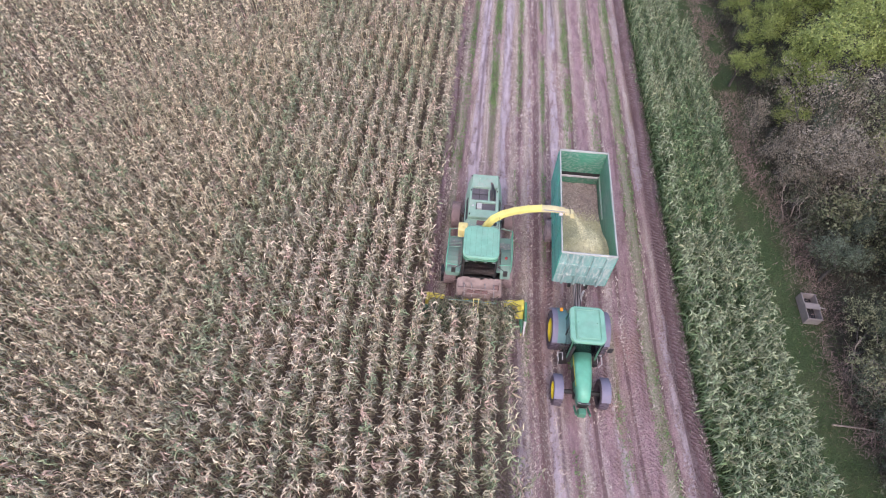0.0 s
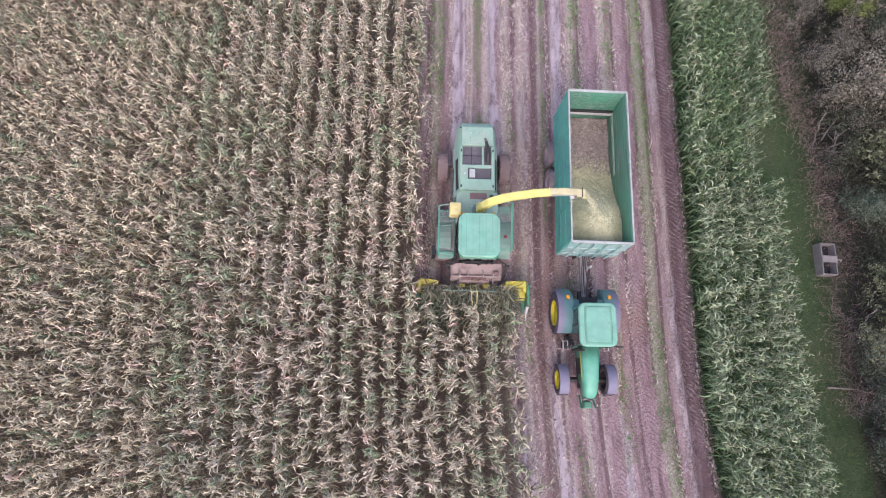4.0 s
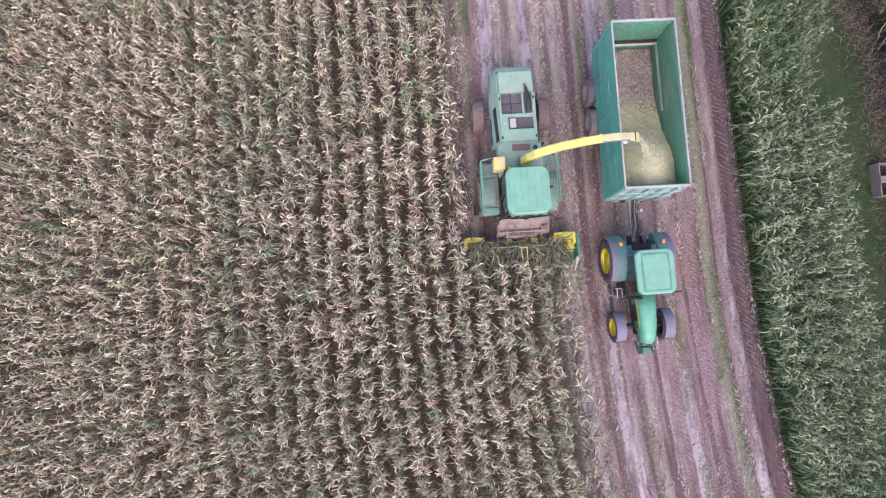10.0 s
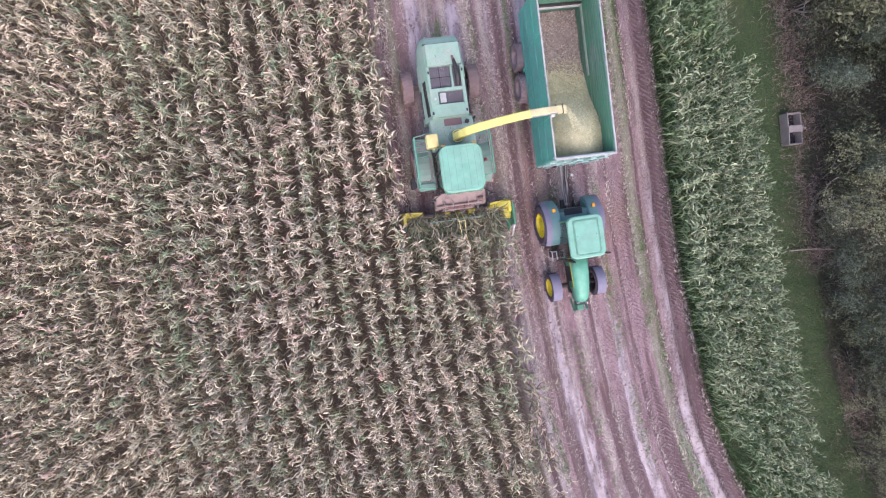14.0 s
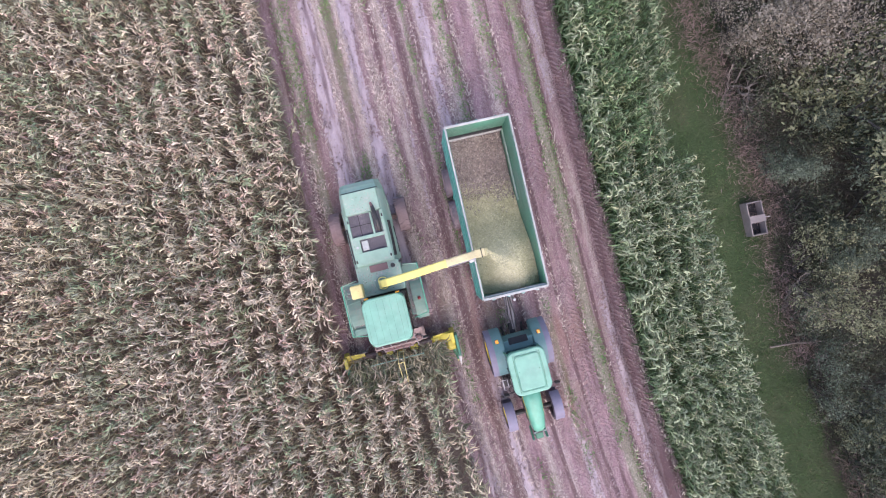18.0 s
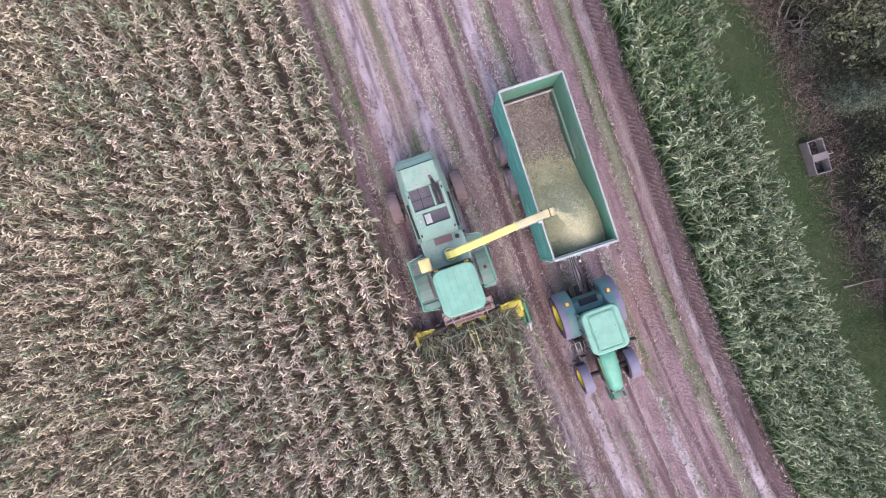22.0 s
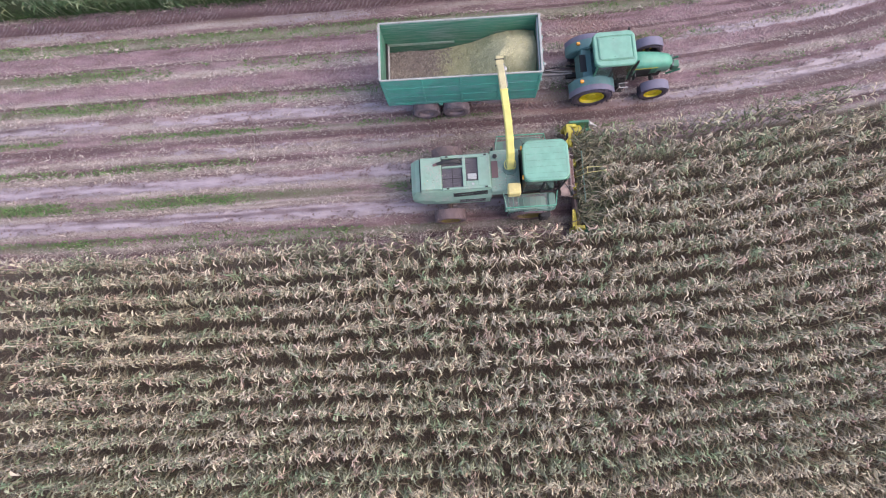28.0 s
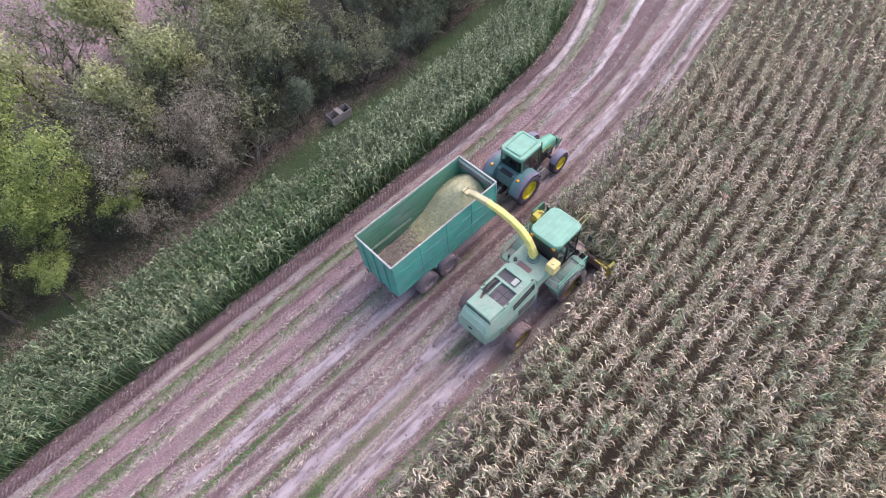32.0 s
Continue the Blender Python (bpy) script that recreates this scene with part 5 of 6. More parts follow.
    box(bm, -0.08, 0.08, Y0 - 1.8, Y0 - 1.3, 0.68, 0.84, 0.02)
    part("drawbar", bm, DRAWBAR, t, "dusty grey drawbar")
    part("parking_jack", tubed([(0.22, Y0 - 0.45, 0.5), (0.22, Y0 - 0.52, 1.35)], 0.06, 8), PALE, t, "pale grey parking jack")
    part("jack_foot", boxed(0.1, 0.34, Y0 - 0.55, Y0 - 0.33, 0.46, 0.5, 0.01), PALE, t)
    for k, x in enumerate((-0.12, -0.04, 0.06)):
        part("hose", tubed([(x, Y0 - 0.05, 1.3), (x, Y0 - 0.5, 1.15 - 0.05 * k), (x * 1.5, Y0 - 1.1, 1.2), (x, Y0 - 1.7, 1.1)], 0.02, 6), BLACK, t)
    tyre = tyre_mesh("trailer_tyre", 0.63, 0.5, 16, TYRE_DUSTY, 0.55)
    rims = {s: rim_mesh("trailer_rim", 0.35, 0.5, DUST_RIM, s) for s in (-1, 1)}
    for y in (0.25, 1.65):
        part("axle", tubed([(-1.2, y, 0.55), (1.2, y, 0.55)], 0.07, 8), BLACK, t)
        for s in (-1, 1):
            wheel(t, tyre, rims, s * 1.3, y, 0.62, s, "dusty trailer wheel")
    return t


def load():
    """The heap of chopped maize, highest under the spout."""
    n, k = 60, 150
    xs, ys = np.linspace(-1.18, 1.18, n), np.linspace(-3.24, 3.24, k)
    Xg, Yg = np.meshgrid(xs, ys, indexing="ij")
    peak = np.exp(-(((Yg + 2.45) / 1.9) ** 2)) * (0.62 + 0.5 * np.exp(-(((Xg - 0.15) / 0.8) ** 2)))
    Zg = 1.4 + 1.65 * peak + 0.1 * np.clip((1.5 - Yg) / 3, 0, 1) + 0.16 * (fbm(Xg * 2, Yg * 2, 60) - 0.5) + 0.05 * (fbm(Xg * 9, Yg * 9, 61) - 0.5)
    V = np.stack([Xg, Yg, Zg], -1)
    q = np.stack([V[:-1, :-1], V[1:, :-1], V[:-1, 1:], V[1:, 1:]], 2).reshape(-1, 4, 3)
    old = (Yg[:-1, :-1] + 2.4 * (fbm(Xg[:-1, :-1] * 1.8, Yg[:-1, :-1] * 1.8, 62) - 0.5) + rng.normal(0, 0.35, Xg[:-1, :-1].shape) > 0.75).reshape(-1).astype(int)
    me = quads("silage_load", q, [SILAGE, OLDCHOP], old)
    ob = new("silage_load", me)
    ob.matrix_world = pose(4.6, 2.25, -0.03, 0, 0, -0.9)
    tagged(ob, "heap of pale yellow-green chopped maize in the trailer", "silage", kind="stuff")
    # loose chips on top of it
    m = 15000
    x, y = rng.uniform(-1.15, 1.15, m), rng.uniform(-3.2, 3.2, m)
    i, j = np.clip(((x + 1.18) / 2.36 * (n - 1)).astype(int), 0, n - 1), np.clip(((y + 3.24) / 6.48 * (k - 1)).astype(int), 0, k - 1)
    z = Zg[i, j] + 0.02
    sz = np.where(y > 0.6, 0.09, 0.05) * (0.5 + rng.random(m))
    v = blades(x, y, z, rng.uniform(0, 6.28, m), sz, sz * 0.35, rng.normal(0.1, 0.3, m), np.full(m, 0.1), 0, 2)
    keep = (y > 0.3) | (rng.random(m) < 0.8)
    ob = new("loose_chips", quads("loose_chips", v[keep], [STRAW, CHIP], (y[keep] < 0.7 + rng.normal(0, 0.4, keep.sum())).astype(int)))
    ob.matrix_world = pose(4.6, 2.25, -0.03, 0, 0, -0.9)
    tagged(ob, "loose pale leaf scraps lying on the load", "silage", kind="stuff")


def tractor():
    t = thing("tractor", pose(4.43, -3.6, -0.03, 0, 0, 0.5), "green four-wheel tractor with yellow wheel rims coupled to the trailer", "tractor")
    roof = part("roof", roof_bm(-0.74, 0.74, -1.52, 0.2, 2.8, 2.98, 0.26), ROOF_GREEN, t, "pale green cab roof")
    part("roof_panel", roof_bm(-0.5, 0.5, -1.36, 0.02, 2.965, 3.005, 0.1), ROOF_GREEN, roof, "raised middle panel of the roof")
    for s in (-1, 1):
        part("roof_seam", tubed([(s * 0.53, -1.42, 2.98), (s * 0.555, -0.7, 2.983), (s * 0.53, 0.08, 2.98)], 0.009, 5), GREEN, roof)
        part("roof_seam", tubed([(s * 0.64, -1.3, 2.972), (s * 0.675, -0.7, 2.974), (s * 0.64, -0.02, 2.972)], 0.007, 5), GROOVE, roof)
        part("roof_bolt", tubed([(s * 0.4, -0.6, 3.0), (s * 0.4, -0.6, 3.012)], 0.022, 8), GREEN, roof)
    for y in (-1.4, 0.06):
        part("roof_seam", tubed([(-0.53, y, 2.982), (0.53, y, 2.982)], 0.008, 5), GROOVE, roof)
    part("roof_rim", single(lambda bm: rounded_slab(bm, -0.74, 0.74, -1.52, 0.22, 2.76, 2.82, 0.2, 0.02)), GREEN, t)
    part("rear_hatch", boxed(-0.4, 0.4, 0.3, 0.58, 1.76, 1.82, 0.02), SEAT, t, "dark panel behind the cab")
    for x in (-0.5, 0.5):
        part("roof_lamp", boxed(x - 0.1, x + 0.1, 0.05, 0.11, 2.7, 2.79, 0.015), CLEAR, t)
        part("roof_lamp", boxed(x - 0.1, x + 0.1, -1.49, -1.43, 2.7, 2.79, 0.015), CLEAR, t)
    for s in (-1, 1):
        part("cab_pillar", tubed([(s * 0.62, -1.52, 1.3), (s * 0.6, -1.38, 2.82)], 0.04, 6), GREEN, t)
        part("cab_pillar", tubed([(s * 0.72, -0.62, 1.5), (s * 0.68, -0.62, 2.82)], 0.03, 6), BLACK, t)
        part("cab_pillar", tubed([(s * 0.72, 0.08, 1.7), (s * 0.66, 0.06, 2.82)], 0.045, 6), GREEN, t)
        part("door_glass", boxed(s * 0.7 - 0.008, s * 0.7 + 0.008, -1.45, -0.64, 1.35, 2.8), GLASS, t)
        part("rear_side_glass", boxed(s * 0.71 - 0.008, s * 0.71 + 0.008, -0.6, 0.05, 1.75, 2.8), GLASS, t)
        part("mirror_arm", tubed([(s * 0.62, -1.45, 2.3), (s * 1.05, -1.5, 2.35)], 0.016, 6), BLACK, t)
        part("mirror", boxed(s * 1.05 - 0.1, s * 1.05 + 0.1, -1.54, -1.48, 2.15, 2.5, 0.02), BLACK, t)
    part("windscreen", boxed(-0.6, 0.6, -1.46, -1.445, 1.5, 2.8), GLASS, t)
    part("rear_window", boxed(-0.62, 0.62, 0.06, 0.075, 1.65, 2.78), GLASS, t)
    part("cab_body", boxed(-0.7, 0.7, -1.5, 0.1, 1.0, 1.45, 0.04), BLACK, t)
    part("rear_body", boxed(-0.68, 0.68, 0.0, 0.62, 0.95, 1.8, 0.06, (0.97, 0.75), (0, -0.05)), BLUEGREEN, t, "dusty bluish green rear body")
    part("seat", seat_bm(0, -0.4, 1.45), SEAT, t)
    part("steering_wheel", single(lambda bm: tube(bm, [(0.18 * math.cos(a), -1.0 + 0.14 * math.sin(a), 1.95 + 0.1 * math.sin(a)) for a in np.linspace(0, 6.28, 15)], 0.016, 6)), BLACK, t)
    # bonnet
    secs = []
    for y, w, z, zb in ((-1.48, 0.4, 1.9, 1.05), (-2.2, 0.37, 1.88, 1.0), (-2.9, 0.33, 1.8, 0.95), (-3.4, 0.27, 1.66, 0.9), (-3.58, 0.2, 1.45, 0.9)):
        secs.append([(-w, y, zb), (w, y, zb), (w, y, z - 0.25), (w * 0.86, y, z - 0.08), (w * 0.45, y, z), (-w * 0.45, y, z), (-w * 0.86, y, z - 0.08), (-w, y, z - 0.25)])
    bonnet = part("bonnet", single(lambda bm: loft(bm, secs)), BRIGHT_GREEN, t, "bright green sloping bonnet", smooth=True)
    part("front_grille", single(lambda bm: box(bm, -0.22, 0.22, -3.66, -3.56, 0.95, 1.4, 0.03)), BLACK, t)
    for s in (-1, 1):
        part("bonnet_side_grille", boxed(s * 0.37 - 0.02, s * 0.37 + 0.02, -2.6, -1.7, 1.05, 1.5), BLACK, t)
        part("bonnet_stripe", single(lambda bm: loft(bm, [[(s * (w - 0.006), y, z), (s * (w + 0.012), y, z), (s * (w + 0.012), y, z + 0.05), (s * (w - 0.006), y, z + 0.05)] for y, w, z in ((-1.52, 0.4, 1.56), (-2.2, 0.37, 1.54), (-2.9, 0.33, 1.46))])), HUB_YELLOW, bonnet, "yellow stripe along the bonnet")
        part("bonnet_side", single(lambda bm: loft(bm, [[(s * (w - 0.02), y, 1.02), (s * (w + 0.008), y, 1.02), (s * (w + 0.008), y, z), (s * (w - 0.02), y, z)] for y, w, z in ((-1.52, 0.4, 1.55), (-2.2, 0.37, 1.53), (-2.9, 0.33, 1.45))])), GREEN, bonnet, "darker green bonnet side")
        part("headlamp", boxed(s * 0.19 - 0.08, s * 0.19 + 0.08, -3.64, -3.55, 1.3, 1.42, 0.02), SMOKED, t)
    part("exhaust", tubed([(-0.58, -1.62, 1.2), (-0.58, -1.62, 2.3), (-0.56, -1.66, 2.75)], [0.07, 0.07, 0.04], 10), BLACK, t, "black upright exhaust pipe")
    part("engine_block", boxed(-0.32, 0.32, -3.2, -1.4, 0.6, 1.1, 0.05), BLACK, t)
    part("front_weight", single(lambda bm: box(bm, -0.2, 0.16, -4.02, -3.68, 0.75, 1.15, 0.05, (0.9, 0.8))), GREEN, t, "green front linkage block")
    for s in (-1, 1):
        part("linkage_arm", tubed([(s * 0.28, -3.5, 0.7), (s * 0.3, -4.0, 1.1)], 0.05, 6), GREEN, t)
    # mudguards
    for s in (-1, 1):
        f = part("rear_fender", single(lambda bm: arch(bm, s * 1.06, s * 1.3, 0, 0.92, 1.0, 12, 150, 0.05, 26)), FENDER, t, "dusty grey rim of the rear mudguard")
        part("inner_mudguard", single(lambda bm: (arch(bm, s * 0.66, s * 1.06, 0, 0.92, 1.005, 12, 150, 0.055, 26), arch(bm, s * 0.62, s * 0.7, 0, 0.92, 0.35, 12, 150, 0.66, 26))), BLUEGREEN, t, "bluish green inner mudguard")
        part("fender_lamp", boxed(s * 0.88 - 0.07, s * 0.88 + 0.07, 0.5, 0.66, 1.84, 1.96, 0.025), AMBER, f, "amber lamp on the mudguard")
        part("front_fender", single(lambda bm: arch(bm, s * 0.82, s * 1.22, -2.84, 0.65, 0.71, 30, 140, 0.03, 18)), FENDER, t, "dusty front mudguard")
        part("step_frame", tubed([(s * 0.92, -1.62, 0.7), (s * 0.98, -1.62, 1.15), (s * 0.98, -1.2, 1.15), (s * 0.92, -1.2, 0.7)], 0.022, 6), PALE, t, "pale worn step frame")
        part("step_frame", tubed([(s * 0.78, -1.6, 1.16), (s * 0.78, -1.22, 1.16), (s * 0.98, -1.22, 1.16)], 0.018, 6), PALE, t)
        part("hand_rail", tubed([(s * 0.74, -1.5, 1.3), (s * 0.86, -1.5, 1.7), (s * 0.84, -1.48, 2.3)], 0.016, 6), BLACK, t)
        for k in range(3):
            part("step", boxed(s * 0.78 - 0.14, s * 0.78 + 0.14, -1.5, -1.15, 0.5 + 0.28 * k, 0.54 + 0.28 * k), BLACK, t)
        part("fuel_tank", boxed(s * 0.62 - 0.16, s * 0.62 + 0.16, -1.5, -0.95, 0.5, 1.0, 0.06), BLACK, t)
    rear = tyre_mesh("rear_tyre", 0.92, 0.56, 20, TK_RUBBER)
    rims = {s: rim_mesh("rear_rim", 0.56, 0.56, HUB_YELLOW, s) for s in (-1, 1)}
    front = tyre_mesh("front_tyre", 0.66, 0.42, 18, TK_RUBBER)
    rims2 = {s: rim_mesh("front_rim", 0.4, 0.42, HUB_YELLOW, s) for s in (-1, 1)}
    for s in (-1, 1):
        wheel(t, rear, rims, s * 1.03, 0, 0.92, s, "large rear wheel, yellow rim")
        wheel(t, front, rims2, s * 1.0, -2.84, 0.65, s, "front wheel, yellow rim")
    part("rear_axle", tubed([(-1.0, 0, 0.92), (1.0, 0, 0.92)], 0.16, 8), BLACK, t)
    part("front_axle", tubed([(-1.0, -2.84, 0.65), (1.0, -2.84, 0.65)], 0.11, 8), BLACK, t)
    part("hitch", boxed(-0.12, 0.12, 0.4, 1.0, 0.55, 0.75, 0.03), BLACK, t)
    for s in (-1, 1):
        part("lift_arm", tubed([(s * 0.38, 0.3, 0.7), (s * 0.45, 0.95, 0.75)], 0.05, 6), BLACK, t)
        part("lift_rod", tubed([(s * 0.4, 0.25, 1.5), (s * 0.44, 0.8, 0.8)], 0.03, 6), BLACK, t)
    return t


harvester()
header()
trailer()
load()
tractor()

# cut plants tumbling on the header
m = 2300
x, y = rng.uniform(-2.6, 1.35, m), rng.uniform(-4.1, -2.5, m)
v = blades(x, y, 0.55 + 0.9 * rng.random(m) * np.clip((y + 4.4) / 1.5, 0.3, 1), rng.normal(-1.57, 0.9, m), 0.35 + 0.5 * rng.random(m), np.full(m, 0.05), rng.normal(0.2, 0.3, m), np.full(m, 0.3), 0.5, 4)
tagged(new("gathered_maize", quads("gathered_maize", v, [CUT_GREEN])), "green and dry cut maize plants lying on the header", "maize", kind="stuff")


# ---- hedge, trees ----
def branch(bm, p, d, length, r, depth, tips, spread=0.7, n=5):
    """A tapering limb that forks, in three steps at most."""
    d = d.normalized()
    q = p + d * length * 0.5 + Vector((random.uniform(-1, 1), random.uniform(-1, 1), 0.4)) * length * 0.08
    e = p + d * length + Vector((random.uniform(-1, 1), random.uniform(-1, 1), 0.2)) * length * 0.12
    tube(bm, [p, q, e], [r, r * 0.8, r * 0.55], n, cap=False)
    tips.append(e)
    if depth:
        for k in range(random.choice((2, 3, 3))):
            nd = d + Vector((random.uniform(-1, 1), random.uniform(-1, 1), random.uniform(-0.25, 0.7))) * spread
            branch(bm, e if k else q, nd, length * random.uniform(0.55, 0.8), r * 0.55, depth - 1, tips, spread, max(3, n - 1))


def crown_quads(tips, count, clump, size, seed, tufts=7):
    """Leaves gathered in small tufts round the tips of the limbs, facing outwards; with each leaf's tuft tone, shading
    painted lighter upwards.
    """
    r = np.random.default_rng(seed)
    t = np.array([tuple(p) for p in tips])
    way = r.normal(0, 1, (len(t) * tufts, 3))
    way /= np.linalg.norm(way, axis=1, keepdims=True)
    way[:, 2] *= 0.75
    heart = np.repeat(t, tufts, 0) + way * clump * r.uniform(0.45, 1.0, (len(way), 1))
    size_of = clump * r.uniform(0.22, 0.42, len(way))
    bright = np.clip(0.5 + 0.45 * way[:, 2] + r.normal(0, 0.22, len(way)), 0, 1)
    pick = r.integers(0, len(way), count)
    off = r.normal(0, 1, (count, 3))
    off /= np.linalg.norm(off, axis=1, keepdims=True)
    p = heart[pick] + off * (size_of[pick] * r.random(count) ** 0.4)[:, None]
    n = off * 0.8 + way[pick] * 0.5 + r.normal(0, 0.45, (count, 3)) + np.array([0, 0, 0.5])
    n /= np.linalg.norm(n, axis=1, keepdims=True)
    a = np.cross(n, r.normal(0, 1, (count, 3)))
    a /= np.linalg.norm(a, axis=1, keepdims=True)
    b_ = np.cross(n, a)
    s = size * (0.6 + 0.8 * r.random((count, 1)))
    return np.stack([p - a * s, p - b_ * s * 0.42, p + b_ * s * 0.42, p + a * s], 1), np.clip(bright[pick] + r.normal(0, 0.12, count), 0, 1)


def tree_kind(height, leaf, count, clump, size, seed, spread=0.7, stems=1):
    random.seed(seed)
    bm, tips = bmesh.new(), []
    for k in range(stems):
        a = 2 * math.pi * k / max(stems, 1) + random.random()
        lean = 0.12 if stems == 1 else 0.55
        d = Vector((lean * math.cos(a), lean * math.sin(a), 1))
        branch(bm, Vector((0.15 * k * math.cos(a), 0.15 * k * math.sin(a), -0.1)), d, height * 0.36, height * (0.028 if stems == 1 else 0.014), 4 if stems == 1 else 3, tips, spread, 5)
    tips = [p for p in tips if p.z > height * 0.2]
    trunk = finish("trunk", bm, BARK if count else DEADWOOD)
    if not count:
        return trunk, None
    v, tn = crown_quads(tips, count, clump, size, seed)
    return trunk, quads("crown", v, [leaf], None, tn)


KINDS = [
    (tree_kind(6.6, LEAF_DARK, 5400, 0.8, 0.072, 1), "dense grey-green willow"),
    (tree_kind(5.2, LEAF_OLIVE, 5000, 0.75, 0.068, 2, 0.8, 3), "olive-green hedgerow shrub"),
    (tree_kind(4.4, LEAF_BROWN, 10500, 0.62, 0.036, 3, 0.9, 5), "half-bare brownish shrub"),
    (tree_kind(7.0, LEAF_YELLOW, 8400, 0.8, 0.06, 4), "yellowing broadleaf tree"),
    (tree_kind(5.6, LEAF_DARK, 4800, 0.75, 0.07, 5, 0.8, 4), "dark green hedgerow shrub"),
    (tree_kind(4.6, LEAF_BROWN, 0, 0.5, 0.06, 6, 1.0, 5), "leafless pale shrub"),
    (tree_kind(6.6, LEAF_FAR, 4600, 1.0, 0.084, 8), "olive-green tree crown"),
    (tree_kind(2.6, LEAF_LOW, 1500, 0.5, 0.06, 9, 0.9, 2), "low dark green bush"),
]


def tree(kind, x, y, s, turn):
    (trunk, crown), label = KINDS[kind]
    t = thing("tree" if kind in (0, 3, 6) else "shrub", pose(x, y, 0, 0, 0, turn), label + (" rising behind the grass verge" if x < 20 else " in the wood edge"), "tree" if kind in (0, 3, 6) else "shrub", "trees and shrubs of the wood edge")
    t.scale = (s, s, s)
    shared("trunk", trunk, t)
    if crown:
        shared("crown", crown, t)


random.seed(11)
for row, (lane, step) in enumerate(((18.1, 2.3), (20.4, 2.7), (23.2, 3.3), (27.0, 4.2), (32.5, 5.5))):
    y = (-26 if row < 3 else -18) + row * 1.3
    while y < (36 if row < 3 else 28):
        kind = random.choices((0, 1, 2, 4, 5), (4, 2.5, 1.2, 5, 0.2) if abs(y) < 10 else (1.5, 6, 1, 1.5, 0))[0]
        if 4 < y < 11:
            kind = 2 if row < 2 else random.choice((0, 1, 4))
        if row > 2:
            kind = 6
        if y > 12.5 and random.random() < 0.85 and row < 3:
            kind = 3
        s = random.uniform(0.8, 1.15) * (0.55, 0.85, 1.1, 1.3, 1.4)[row]
        if kind == 2 and 4 < y < 11:
            s *= 1.5
        nearer = (1.3 if y > 8 else 0.9 if y < -8 else 0.1) if row < 3 else 0.0
        if row >= 2 and y < 12:
            kind = random.choice((6, 6, 1, 3 if y < -2 else 1))
        tree(kind, lane - nearer + random.uniform(-0.9, 0.9) + float(bend(y, lane)), y + random.uniform(-1, 1), s, random.uniform(0, 360))
        y += step * random.uniform(0.8, 1.2)


random.seed(12)
y = -24.0
while y < 34:
    for lane in (17.5, 19.0, 21.0):
        tree(7, lane + random.uniform(-0.7, 0.7) + float(bend(y, lane)), y + random.uniform(-0.7, 0.7), random.uniform(0.7, 1.2), random.uniform(0, 360))
    y += random.uniform(2.2, 3.1)


# bracken and grass along the verge
def tufts(name, label, cat, x, y, length, width, mat, z=0.0):
    n = len(x)
    v = blades(x + bend(y, x), y, np.full(n, z), rng.uniform(0, 6.28, n), length * (0.5 + rng.random(n)), np.full(n, width), rng.uniform(0.6, 1.6, n), rng.uniform(0.5, 1.3, n), 0.4, 3)
    tagged(new(name, quads(name, v, [mat])), label, cat, kind="stuff")


n = 42000
x, y = rng.uniform(13.4, 17.2, n), rng.uniform(-30, 40, n)
keep = rng.random(n) < 0.25 + 0.75 * fbm(x * 0.8, y * 0.5, 70)
tufts("grass", "rough green grass verge beside the maize", "grass", x[keep], y[keep], 0.16, 0.022, GRASS)
n = 15000
x, y = rng.normal(10.0, 0.2, n), rng.uniform(-34, 42, n)
tufts("grass", "dark low grass along the foot of the maize strip", "grass", x, y, 0.2, 0.026, GRASS)
n = 34000
y = rng.uniform(-34, 42, n)
x = rng.normal(17.0, 0.55, n) - 1.2 * np.clip((y - 4) / 4, 0, 1)
keep = fbm(x * 0.5, y * 0.35, 71) > 0.48 - 0.14 * np.clip((y - 4) / 4, 0, 1)
tufts("bracken", "brown dead bracken and brambles under the hedge", "undergrowth", x[keep], y[keep], 0.32, 0.016, BRACKEN)
n = 24000
x, y = 17.0 + 9.0 * rng.random(n) ** 1.5, rng.uniform(-36, 44, n)
tufts("undergrowth", "dark undergrowth between the trees", "undergrowth", x, y, 0.36, 0.024, LEAF_LOW)

# weeds in the track, straw litter and stubble
wx, wy = [], []
for table, y0, y1, dense in ((WEED_BEHIND, -1.0, 26.0, 4400), (WEED_REAR, 8.0, 42.0, 4800), (WEED_AHEAD, -36.0, -2.0, 4200)):
    for at, w, amount, patchy in table:
        k = int(dense * w * 4 * amount)
        a, c = at + w * rng.uniform(-1.15, 1.15, k), rng.uniform(y0, y1, k)
        ok = (fbm(c * 0.3 + at, a * 0.8, int(80 + at)) > 0.66 - 0.35 * patchy) & (rng.random(k) < np.clip((c - y0) / 7, 0, 1))
        wx.append(a[ok])
        wy.append(c[ok])
wx, wy = np.concatenate(wx), np.concatenate(wy)
tufts("weeds", "low green weeds between the wheel tracks", "weeds", wx, wy, 0.11, 0.034, WEED)

